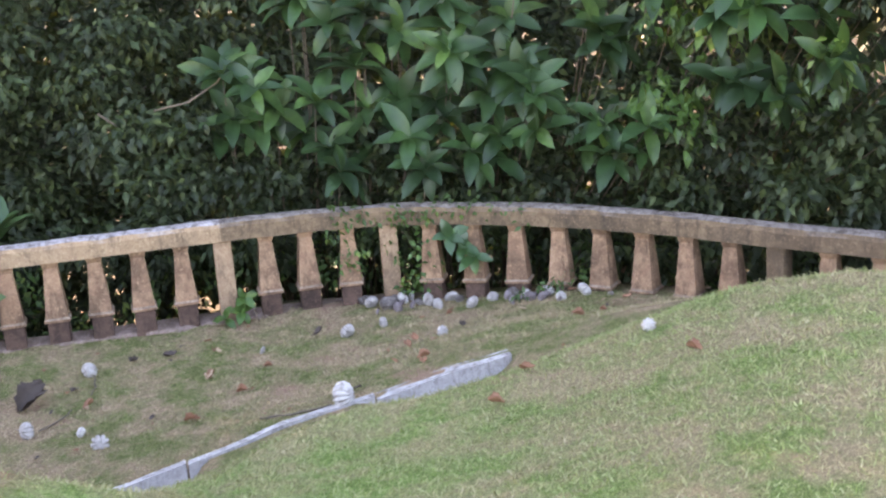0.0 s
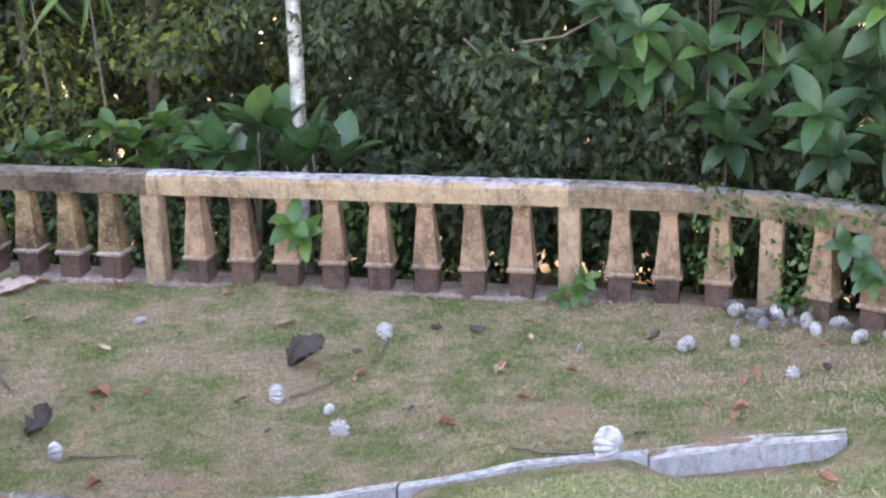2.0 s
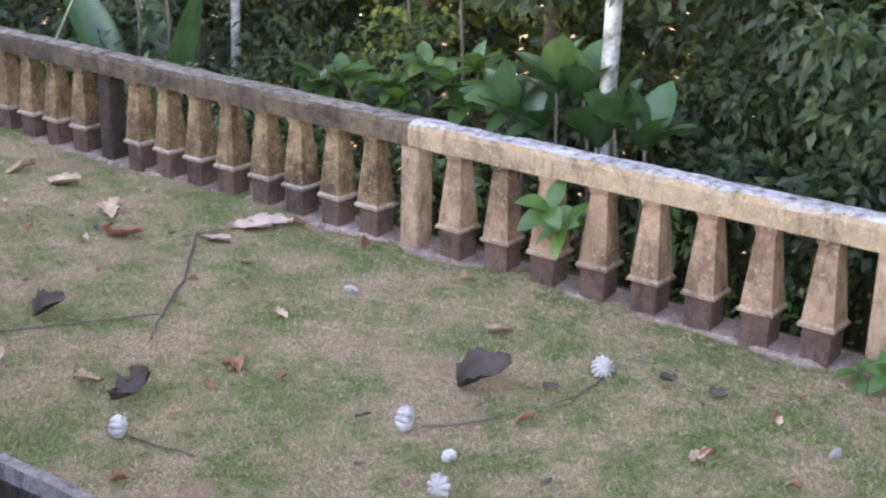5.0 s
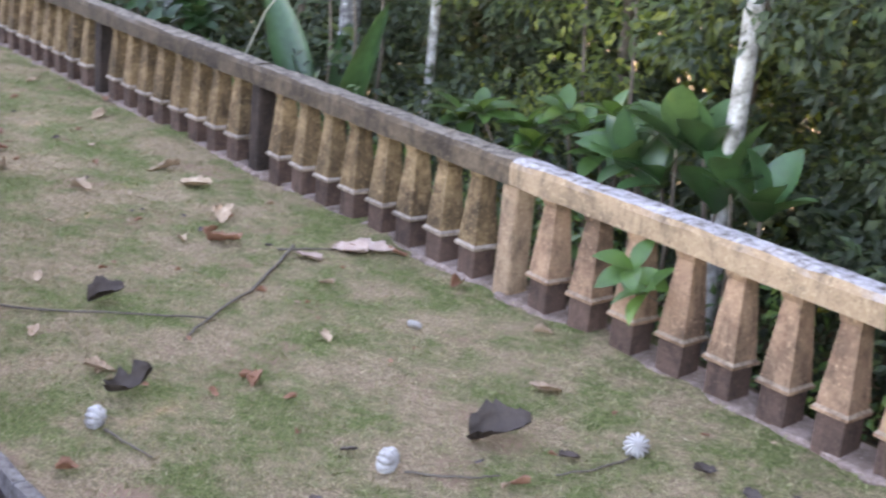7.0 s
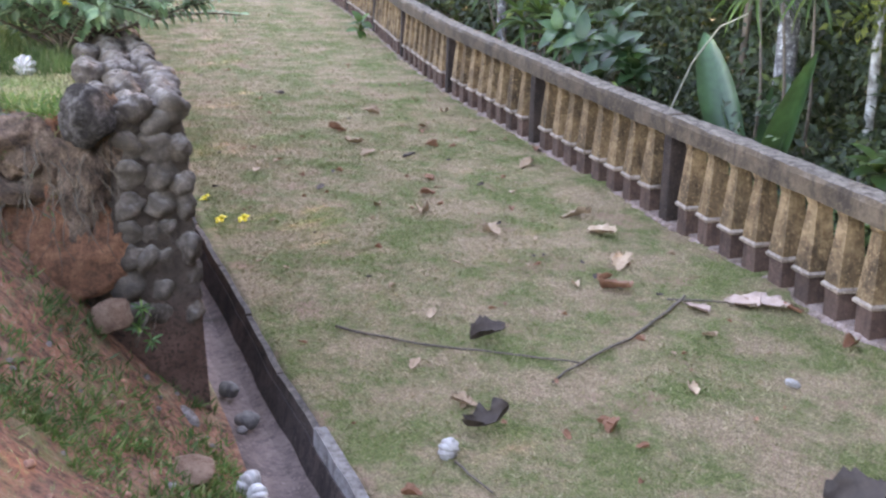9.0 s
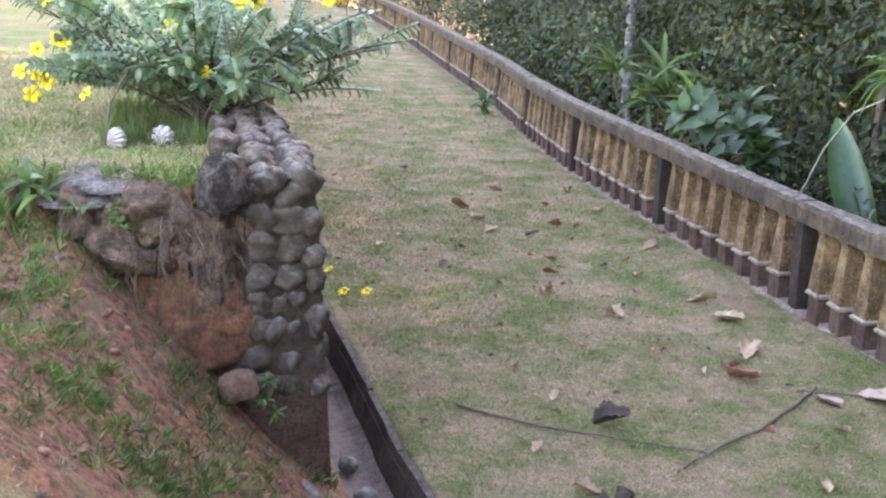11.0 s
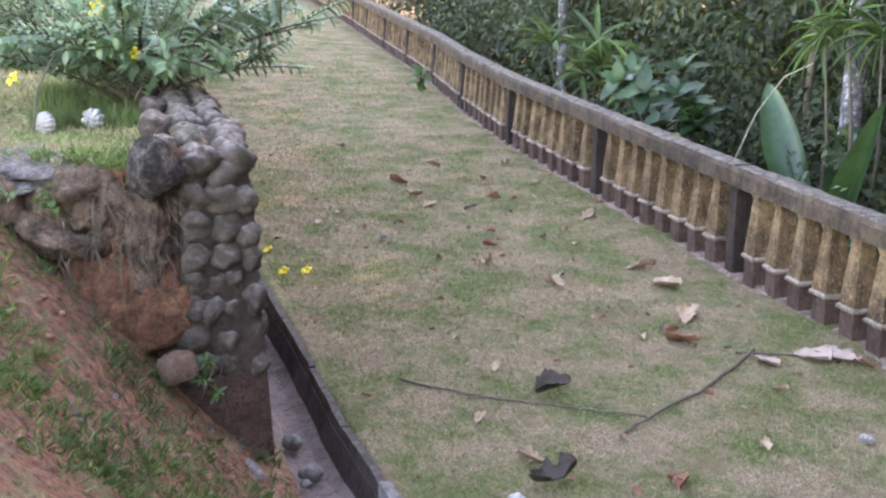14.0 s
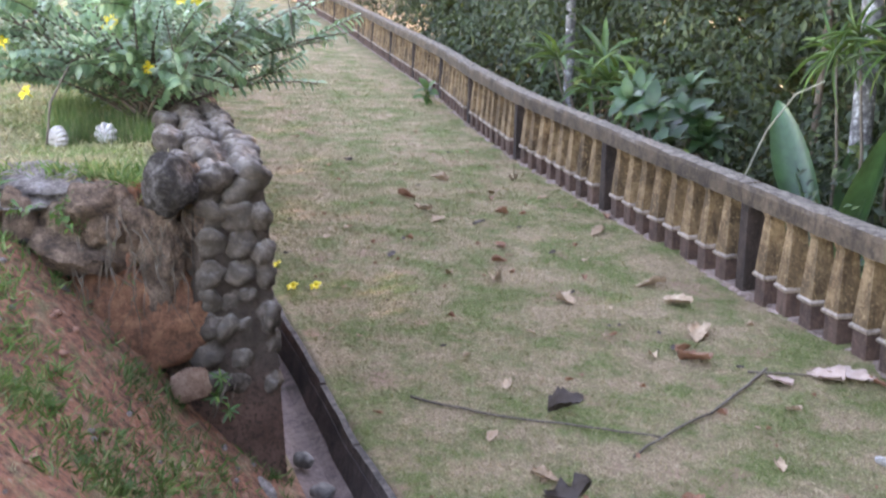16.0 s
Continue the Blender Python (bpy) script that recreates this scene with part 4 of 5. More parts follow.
shrub("leafy_shrub", (-9.1, 1.2, -0.5), tips, 0.26, 8, M_LEAF_BIG, OVAL, "grey-green broad-leaved shrub behind the balustrade", "shrub", face=(0.3, -0.3, 0.85))
tips = [(-12.1 + rng.uniform(-0.8, 0.8), 1.3 + rng.uniform(-0.3, 0.5), rng.uniform(0.4, 1.0)) for k in range(12)]
shrub("fern_palm", (-12.1, 1.4, -0.5), tips, 0.5, 9, M_LEAF_FRESH, long_leaf(6, 0.07, 0.5, 0.2), "light green feathery palm behind the balustrade", "palm", face=(0.2, -0.2, 0.9))
banana = thing("banana_plant", pose(-6.7, 1.4, -0.55), "banana plant with long upright green leaves", "banana plant")
for base, tip, mould in (((-6.75, 1.4, -0.25), (-7.9, 1.45, 1.1), long_leaf(12, 0.09, 0.12, 0.3, 0.006)), ((-6.55, 1.4, -0.25), (-5.98, 1.42, 1.05), long_leaf(12, 0.075, 0.05, 0.5, 0.004)),
                         ((-6.8, 1.6, -0.25), (-7.2, 1.9, 0.85), long_leaf(12, 0.11, 0.2, 0.3, 0.006))):
    base, tip = np.array(base) - np.array((-6.7, 1.4, -0.55)), np.array(tip) - np.array((-6.7, 1.4, -0.55))
    v, f = scatter(mould, base[None], (tip - base)[None], np.array([(0.75, -0.6, 0.35)]), [np.linalg.norm(tip - base)])
    put("leaf", mesh_from("leaf", v, f, M_LEAF_MID, True), banana)
    bm = bmesh.new()
    tube(bm, [Vector((0.0, 0.0, 0.0)), Vector(base), Vector(base + (tip - base) * 0.5)], [0.03, 0.022, 0.008], 7)
    part("stalk", bm, M_LEAF_FRESH, banana, "", True)
shrub("palm", (-6.7, 1.5, -0.4), [(-6.9, 1.45, 1.45), (-6.5, 1.4, 1.6), (-6.2, 1.5, 1.5)], 0.42, 22, M_LEAF_FRESH, long_leaf(6, 0.03, 0.6, 0.2), "slender palm with drooping feathery fronds", "palm", face=(0.2, -0.3, 0.8), spread_deg=100)
shrub("palm", (-4.3, 2.1, -0.9), [(-4.0, 2.0, 1.75), (-4.5, 2.0, 1.85)], 0.55, 20, M_LEAF_FRESH, long_leaf(6, 0.045, 0.7, 0.2), "slender palm with drooping feathery fronds", "palm", face=(0.1, -0.4, 0.3), spread_deg=105)
shrub("climbing_shoot", (-1.72, 0.1, -0.02), [(-1.72, -0.13, 0.45), (-1.64, -0.12, 0.36)], 0.19, 5, M_LEAF_FRESH, OVAL, "green shoot pushing out between the balusters", "plant", face=(0, -0.8, 0.4), spread_deg=75, stem_r=0.006)
shrub("climbing_shoot", (1.75, 0.1, -0.02), [(1.66, -0.46, 0.44), (1.58, -0.44, 0.52), (1.74, -0.48, 0.36)], 0.17, 5, M_LEAF_MID, OVAL, "green shoot pushing out between the balusters", "plant", face=(0, -0.8, 0.4), spread_deg=75, stem_r=0.006)
shrub("broadleaf_weed", (0.03, -0.16, 0.0), [(-0.04, -0.18, 0.06), (0.08, -0.17, 0.09), (0.1, -0.15, 0.18)], 0.12, 5, M_LEAF_FRESH, OVAL, "fresh green weed at the foot of a post", "weed", face=(0, -0.6, 0.6), stem_r=0.004)
shrub("broadleaf_weed", (-15.6, 0.3, 0.0), [(-15.6, 0.28, 0.1), (-15.55, 0.3, 0.2)], 0.2, 6, M_LEAF_FRESH, OVAL, "fresh green weed beside the far balustrade", "weed", face=(0.3, -0.4, 0.6), stem_r=0.004)
shrub("broadleaf_weed", (-2.62, 0.2, 0.0), [(-2.5, 0.12, 0.2), (-2.45, 0.14, 0.32), (-2.52, 0.1, 0.08)], 0.13, 6, M_LEAF_FRESH, OVAL, "green weed behind a post", "weed", face=(0, -0.6, 0.6), stem_r=0.004)
cl = [(x, float(rail_y(x)) - 0.06 + rng.uniform(-0.08, 0.05), zz) for x, zz in zip(1.32 + rng.normal(size=18) * 0.10, np.linspace(0.1, 0.72, 18))]
cl += [(x, float(rail_y(x)) - 0.08 + rng.uniform(-0.05, 0.08), zz) for x, zz in zip(0.92 + rng.normal(size=9) * 0.07, np.linspace(0.2, 0.72, 9))]
cl += [(x, float(rail_y(x)) - 0.07 + rng.uniform(-0.04, 0.04), zz) for x, zz in zip(np.linspace(0.75, 2.1, 22), 0.70 + rng.normal(size=22) * 0.05)]
cl = np.array(cl)
leaf_cloud("vine", cl, np.tile((0.09, 0.06, 0.06), (len(cl), 1)), 12, 0.05, M_LEAF_FRESH, "small-leaved green vine climbing the balusters", "vine")
cl = np.array([(2.2 + rng.uniform(-0.3, 0.3), -0.80 + rng.uniform(-0.05, 0.1), zz) for zz in np.linspace(0.1, 0.22, 10)])
leaf_cloud("weeds", cl, np.tile((0.08, 0.06, 0.06), (len(cl), 1)), 14, 0.045, M_LEAF_FRESH, "small green weeds at the balustrade foot", "weeds")


def tree(name, base, top, r0, r1, mat, label, crown_z):
    ob = thing(name, pose(*base), label, "tree")
    b, t = Vector(base), Vector(top)
    bm = bmesh.new()
    pts, rad = [], []
    for i in range(15):
        k = i / 14
        pts.append(b.lerp(t, k) - b + Vector((0.04 * math.sin(k * 9 + base[0]), 0.04 * math.cos(k * 7), 0)))
        rad.append(r0 * (1 - k) + r1 * k + (0.03 * (1 - k * 14) if i == 0 else 0))
    tube(bm, pts, rad, 12)
    part("trunk", bm, mat, ob, "", True)
    tips = []
    for k in range(7):
        p0 = pts[9 + k % 5]
        p1 = p0 + Vector((rng.uniform(-1.2, 1.2), rng.uniform(-0.9, 0.9), rng.uniform(0.3, 1.0)))
        bm = bmesh.new()
        tube(bm, [p0, (p0 + p1) / 2 + Vector((0, 0, 0.1)), p1], [r1 * 0.7, r1 * 0.5, 0.01], 6)
        part("limb", bm, mat, ob, "", True)
        tips.append(np.array(p1))
    leaf_cloud("crown", np.array(tips), np.tile((0.6, 0.6, 0.45), (len(tips), 1)), 90, 0.14, M_LEAF_FAR, "", "", parent=ob)


tree("forest_tree", (-1.86, 0.62, -0.3), (-2.05, 0.8, 5.5), 0.052, 0.04, M_BARK, "slim pale-barked tree behind the balustrade", 4)
tree("forest_tree", (-7.44, 2.0, -0.7), (-7.40, 2.2, 6), 0.10, 0.07, M_BARK_SPOT, "dark trunk speckled with white lichen", 4)
tree("forest_tree", (-6.9, 2.5, -0.8), (-6.7, 2.6, 5.5), 0.045, 0.03, M_BARK, "thin pale tree trunk in the undergrowth", 4)
tree("forest_tree", (-14.6, 2.0, -0.5), (-14.8, 2.2, 5), 0.07, 0.05, M_BARK_SPOT, "thin grey tree trunk behind the far balustrade", 4)
tree("forest_tree", (-5.3, 3.3, -1.2), (-5.4, 3.6, 5), 0.05, 0.03, M_BARK_DARK, "thin brown tree trunk in the undergrowth", 4)
tree("forest_tree", (-4.3, 3.6, -1.2), (-4.0, 3.8, 5), 0.07, 0.045, M_BARK_DARK, "brown tree trunk in the shaded forest", 4)
tree("forest_tree", (-9.2, 2.6, -1.0), (-9.0, 2.8, 5), 0.04, 0.03, M_BARK_DARK, "thin brown tree trunk in the undergrowth", 4)

for pts, r, lab in (([(-7.5, 0.9, -0.5), (-7.2, 0.9, 0.45), (-6.9, 0.9, 0.85), (-6.5, 0.9, 1.18), (-6.1, 0.9, 1.32)], 0.009, "pale arching dry stalk behind the rail"),
                    ([(-0.35, 0.46, 1.5), (-0.1, 0.43, 1.54), (0.12, 0.43, 1.66), (0.25, 0.5, 1.8)], 0.009, "bare grey branch among the leaves"),
                    ([(-0.75, 0.6, 1.5), (-0.65, 0.56, 1.42), (-0.58, 0.55, 1.34)], 0.008, "bare grey branch among the leaves")):
    bm = bmesh.new()
    tube(bm, pts, [r * (1 - 0.12 * i) for i in range(len(pts))], 6)
    ob = new("bare_branch", bm_mesh("bare_branch", bm, M_STALK if pts[0][0] < -5 else M_TWIG, True))
    tagged(ob, lab, "branch")

shrub("fern", (-3.0, -4.62, h1(-3.0, -4.62)), [(-2.98, -4.62, 1.30), (-2.95, -4.56, 1.26)], 0.17, 9, M_LEAF_FRESH, long_leaf(5, 0.09, 0.5, 0.2), "small green fern on the broken terrace edge", "fern", face=(0.6, 0, 0.8), spread_deg=80, stem_r=0.003)
shrub("creeping_weed", (-2.70, -3.74, 0.42), [(-2.66, -3.70, 0.55), (-2.63, -3.67, 0.42), (-2.64, -3.72, 0.48)], 0.055, 9, M_LEAF_FRESH, long_leaf(4, 0.12, 0.4, 0.2), "small green weed growing from the wall foot", "weed", face=(0.8, 0, 0.5), spread_deg=85, stem_r=0.003)
cl = np.array([(-2.78 + rng.uniform(-0.06, 0.03), rng.uniform(-4.42, -4.0), rng.uniform(1.12, 1.28)) for k in range(12)])
leaf_cloud("creeper", cl, np.tile((0.05, 0.07, 0.04), (len(cl), 1)), 16, 0.035, M_LEAF_FRESH, "small-leaved creeper trailing over the terrace edge", "creeper")

# ---------------------------------------------------------------- yellow-flowered bush on the terrace
BUSH = Vector((-4.85, -3.84, 1.29))
bush = thing("flowering_bush", pose(*BUSH), "spreading green bush with large yellow trumpet flowers", "bush")
P, D, U, S = [], [], [], []
bm = bmesh.new()
ends = []
PRIM = []
for k in range(230):
    if k == 0:
        end = Vector((0.0, 1.08, 0.47))
    elif k == 1:
        end = Vector((0.1, -1.0, 0.30))
    else:
        ang = rng.uniform(0, 2 * math.pi)
        rad = rng.uniform(0.35, 1.0)
        end = Vector((math.cos(ang) * rad * 0.8, math.sin(ang) * rad, rng.uniform(0.28, 0.95) * (1.1 - 0.45 * rad)))
    start = Vector((rng.uniform(-0.1, 0.1), rng.uniform(-0.1, 0.1), 0.0))
    mid = start.lerp(end, 0.5) + Vector((0, 0, 0.16))
    if k >= 60:
        start = PRIM[int(rng.integers(0, len(PRIM)))]
        out = Vector((start.x, start.y, 0)).normalized()
        end = start + (out * 0.8 + Vector(rng.normal(size=3) * 0.6) + Vector((0, 0, 0.25))).normalized() * rng.uniform(0.16, 0.34)
        end.z = max(end.z, 0.24)
        mid = start.lerp(end, 0.5) + Vector((0, 0, 0.03))
    pts = []
    for j in range(9):
        t = j / 8
        pts.append((1 - t) ** 2 * start + 2 * t * (1 - t) * mid + t * t * end)
    tube(bm, pts, [(0.009 if k < 60 else 0.004) * (1 - 0.8 * j / 8) + 0.001 for j in range(9)], 5)
    ends.append(end)
    if k < 60:
        PRIM += pts[3:8]
    count = 46 if k < 60 else 26
    for j in range(count):
        t = 0.18 + 0.82 * j / count
        q = (1 - t) ** 2 * start + 2 * t * (1 - t) * mid + t * t * end
        tang = ((mid - start) * (1 - t) + (end - mid) * t).normalized()
        side = tang.orthogonal()
        a = j * 2.1
        side = (Matrix.Rotation(a, 3, tang) @ side).normalized()
        P.append(q), D.append(side + tang * 0.75 + Vector((0, 0, 0.05))), U.append(Vector((0.3, 0, 1)) + side * 0.2), S.append(rng.uniform(0.05, 0.085))
tagged(part("branchwork", bm, M_TWIG, bush, "", True), kind="stuff")
v, f = scatter(long_leaf(3, 0.2, 0.3, 0.2), np.array(P), np.array(D), np.array(U), np.array(S))
put("leaves", mesh_from("leaves", v, f, M_BUSHLEAF, True), bush)


def flower_mesh():
    bm = bmesh.new()
    for k in range(5):
        a = k * 2 * math.pi / 5
        rows = []
        for t, w, zz in ((0.12, 0.10, -0.5), (0.3, 0.2, -0.1), (0.65, 0.40, 0.05), (1.0, 0.3, -0.02), (1.12, 0.08, -0.08)):
            rows.append([bm.verts.new(Matrix.Rotation(a, 3, "Z") @ Vector((t, s * w, zz + (0.05 if s == 0 else -0.03)))) for s in (-1, 0, 1)])
        for r0, r1 in zip(rows, rows[1:]):
            for j in range(2):
                bm.faces.new((r0[j], r0[j + 1], r1[j + 1], r1[j]))
    bmesh.ops.create_cone(bm, segments=8, radius1=0.05, radius2=0.16, depth=0.9, matrix=Matrix.Translation((0, 0, -0.85)))
    return bm_mesh("flower", bm, M_YELLOW, True)


FLOWER = flower_mesh()
toward = Vector((0.85, -0.1, 0.45)).normalized()
spots = [(0.25, -0.84, 0.66), (0.2, -0.9, 0.70), (0.25, 0.12, 0.68), (0.3, 0.16, 0.66), (0.25, 0.22, 0.67), (0.25, -0.74, 0.44), (0.2, -0.78, 0.46), (0.25, -0.96, 0.3), (0.25, -0.88, 0.28), (0.25, -0.84, 0.25), (0.25, -0.91, 0.18),
         (0.25, -0.65, 0.19), (0.3, -0.04, 0.31), (0.25, 0.6, 0.69), (0.25, 0.69, 0.7), (0.25, -0.88, 0.41), (0.3, -0.22, 0.54)]
for k, sp in enumerate(spots):
    tilt = (toward + Vector(rng.normal(size=3) * 0.35)).normalized()
    m = Matrix.Translation(sp) @ tilt.to_track_quat("Z", "Y").to_matrix().to_4x4() @ Matrix.Scale(random.uniform(0.034, 0.048), 4)
    put("flower", FLOWER, bush, m, "yellow five-petalled flower" if k == 0 else "")
    bm = bmesh.new()
    near = min(ends, key=lambda e: (e - Vector(sp)).length)
    tube(bm, [Vector(sp), (Vector(sp) + near) / 2 + Vector((0, 0, -0.02)), near], 0.003, 4)
    part("flower_stalk", bm, M_TWIG, bush)
bm = bmesh.new()
tube(bm, [(-4.0, -4.37, 1.3), (-4.1, -4.35, 1.48), (-4.4, -4.25, 1.65), (-4.8, -4.0, 1.7)], 0.006, 5)
part("drooping_stem", bm, M_TWIG, bush, "", True, Matrix.Translation(-BUSH))
for x, y in ((-6.57, -2.98), (-6.03, -2.79), (-6.05, -2.94)):
    ob = new("fallen_flower", FLOWER)
    ob.matrix_basis = Matrix.LocRotScale((x, y, h1(x, y) + 0.028), Euler((0.5, 0.2, x)), (0.04, 0.04, 0.04))
    tagged(ob, "fallen yellow flower lying on the lawn", "flower", "fallen flowers")

# ---------------------------------------------------------------- seed pods
def pod_mesh(lobes=11, seed=0):
    """A ball of swollen ribs that curve from pole to pole, with narrow grooves between."""
    bm = bmesh.new()
    cols, rows = lobes * 6, 14
    grid = []
    for i in range(rows + 1):
        th = math.radians(3 + 174 * i / rows)
        ring = []
        for k in range(cols):
            a = k * 2 * math.pi / cols
            rib = abs(math.sin(a * lobes / 2)) ** 0.5
            rr = (0.76 + 0.3 * rib * math.sin(th)) * (1 + 0.07 * noise.noise(Vector((math.cos(a) * 1.5 + seed, math.sin(a) * 1.5, math.cos(th) * 1.5))))
            tw = a + 0.3 * math.sin(th)
            ring.append(bm.verts.new((rr * math.sin(th) * math.cos(tw), rr * math.sin(th) * math.sin(tw), 0.86 * rr * math.cos(th))))
        grid.append(ring)
    for r0, r1 in zip(grid, grid[1:]):
        for k in range(cols):
            bm.faces.new((r0[k], r1[k], r1[(k + 1) % cols], r0[(k + 1) % cols]))
    bm.faces.new(grid[0])
    bm.faces.new(grid[-1][::-1])
    return bm_mesh("seed_pod", bm, M_SEED, True)


PODS = [pod_mesh(11, 0), pod_mesh(9, 4), pod_mesh(13, 8)]


OLD_PODS = [p.copy() for p in PODS]
for p in OLD_PODS:
    p.materials[0] = M_SEED_OLD


def pod(x, y, r, squash=1.0, label="white ribbed dried seed pod lying on the grass", lift=0.0, kinds=PODS):
    ob = new("seed_pod", random.choice(kinds))
    ob.matrix_basis = Matrix.LocRotScale((x, y, h1(x, y) + r * 0.72 * squash + lift), Euler((random.uniform(0, 6), random.uniform(0.6, 1.6), random.uniform(0, 6))), (r, r, r * squash))
    tagged(ob, label, "seed pod", "seed pods on the lawn")


for x, y, r in ((-0.98, -0.78, 0.052), (-1.31, -1.765, 0.053), (-1.0, -1.87, 0.03), (0.73, -0.86, 0.052), (0.99, -0.80, 0.038), (1.26, -1.46, 0.036), (0.45, -2.60, 0.075), (-2.13, -2.56, 0.047),
                (1.9, -3.43, 0.036), (3.0, -2.55, 0.06), (2.75, -2.3, 0.03)):
    pod(x, y, r)
for x, y, r in ((-1.98, -3.385, 0.055), (-1.86, -3.37, 0.055), (-1.76, -3.40, 0.045)):
    pod(x, y, r, 0.9, "white ribbed seed pod lying beside the drain")
rock("rock_slab", (-1.92, -3.60, h1(-1.92, -3.60) + 0.02), (0.10, 0.08, 0.03), 71, M_TANROCK, "flat tan stone lying on the bank", (10, 0, 30), 0.2, 4)
pod(-0.89, -2.07, 0.052, 0.6, "squashed grey-white seed pod on the grass")
pod(0.15, -0.88, 0.03, 0.6, "small grey seed husk on the grass")
pod(-2.50, -0.77, 0.036, 0.7, "small pale seed husk on the grass")
for x, y in ((-4.05, -4.32), (-4.18, -4.1)):
    pod(x, y, 0.056, 0.95, "grey-white ribbed seed pod on the terrace lawn")
for k, (x, y) in enumerate(((1.0, -0.29), (1.22, -0.3), (1.43, -0.56), (1.55, -0.42), (1.65, -0.71), (1.83, -0.61), (2.05, -0.66), (2.18, -0.79), (2.2, -1.0), (1.3, -0.2), (1.38, -0.45), (2.4, -0.95))):
    pod(x + random.uniform(-0.015, 0.015), y + random.uniform(-0.015, 0.015), random.uniform(0.034, 0.056), random.choice((0.95, 0.8, 0.6)), "white ribbed seed pod heaped by the balustrade")
for x, y, r in ((0.97, -0.16, 0.05), (1.18, -0.24, 0.045), (1.97, -0.6, 0.05), (1.11, -0.40, 0.07)):
    rock("loose_stone", (x, y, h1(x, y) + r * 0.5), (r, r * 0.9, r * 0.7), x * 3, M_ROCKPALE, "small brown loose stone by the balustrade", (0, 0, 40 * x), 0.18, 3)
for x, y, r in ((-2.98, -3.24, 0.05), (-3.4, -3.26, 0.05), (-2.85, -3.28, 0.025)):
    rock("loose_stone", (x, y, h1(x, y + 0.3) - 0.11), (r, r * 0.9, r * 0.7), x * 5, M_GREYSTONE, "small grey stone lying in the drain", (0, 0, 40 * x), 0.2, 3)

for k in range(16):
    x = random.uniform(0.95, 2.5)
    y = float(rail_y(x)) - random.uniform(0.15, 0.42)
    pod(x, y, random.uniform(0.022, 0.045), random.choice((0.9, 0.7, 0.55)), "small decayed brown seed pod heaped by the balustrade", kinds=OLD_PODS)
for k in range(12):
    x = random.uniform(0.9, 2.6)
    y = float(rail_y(x)) - random.uniform(0.12, 0.3)
    r = random.uniform(0.02, 0.042)
    rock("loose_stone", (x, y, h1(x, y) + r * 0.4), (r, r * 0.9, r * 0.7), x * 7, random.choice((M_ROCKPALE, M_GREYSTONE)), "small weathered stone heaped by the balustrade", (0, 0, 60 * x), 0.18, 2)

M_CLOD = mat_plain("red_clod", [(0.35, (0.10, 0.042, 0.027)), (0.65, (0.34, 0.16, 0.105))], 26)
clod_random = random.Random(31)
for k in range(46):
    x = clod_random.uniform(-2.7, -0.9)
    y = float(drain_y(x)) - clod_random.uniform(0.4, 1.5)
    r = clod_random.uniform(0.008, 0.02)
    rock("soil_clod", (x, y, h1(x, y) + r * 0.35), (r, r * 0.85, r * 0.7), x * 9 + k, clod_random.choice((M_CLOD, M_CLOD, M_ROCKPALE)), "small clod of dry red soil on the bank", (0, 0, 70 * k), 0.25, 2)

# ---------------------------------------------------------------- fallen sticks and leaves
def stick(pts, r, label):
    bm = bmesh.new()
    dense = []
    for (xa, ya), (xb, yb) in zip(pts, pts[1:]):
        for k in range(4):
            dense.append((xa + (xb - xa) * k / 4 + random.uniform(-0.008, 0.008), ya + (yb - ya) * k / 4 + random.uniform(-0.008, 0.008)))
    q = [Vector((x, y, h1(x, y) + r * 0.6 + 0.010)) for x, y in dense + [pts[-1]]]
    tube(bm, q, [r * (1 - 0.4 * i / len(q)) for i in range(len(q))], 6)
    ob = new("fallen_stick", bm_mesh("fallen_stick", bm, M_TWIG, True))
    tagged(ob, label, "stick", "fallen sticks")


stick([(-3.79, -2.65), (-3.47, -2.38), (-3.25, -2.13), (-3.08, -1.87), (-2.94, -1.65)], 0.008, "long thin dark stick lying on the lawn")
stick([(-3.78, -0.67), (-3.54, -0.94), (-3.23, -1.27), (-2.94, -1.65), (-2.75, -1.87)], 0.010, "bent dark branch lying on the lawn")
stick([(-3.77, -0.79), (-3.63, -0.49)], 0.007, "short dark stick lying on the lawn")
stick([(-2.06, -2.55), (-1.91, -2.53), (-1.76, -2.5)], 0.006, "thin dry stem of a seed pod")
stick([(-1.25, -1.74), (-1.14, -1.61), (-1.09, -1.49), (-1.07, -1.41)], 0.006, "thin dry stem of a seed pod")
stick([(-0.95, -0.82), (-0.94, -1.06), (-0.96, -1.23)], 0.006, "thin dry stem of a seed pod")
stick([(0.38, -2.60), (0.16, -2.56), (0.0, -2.42)], 0.007, "thin dry stem of a seed pod")


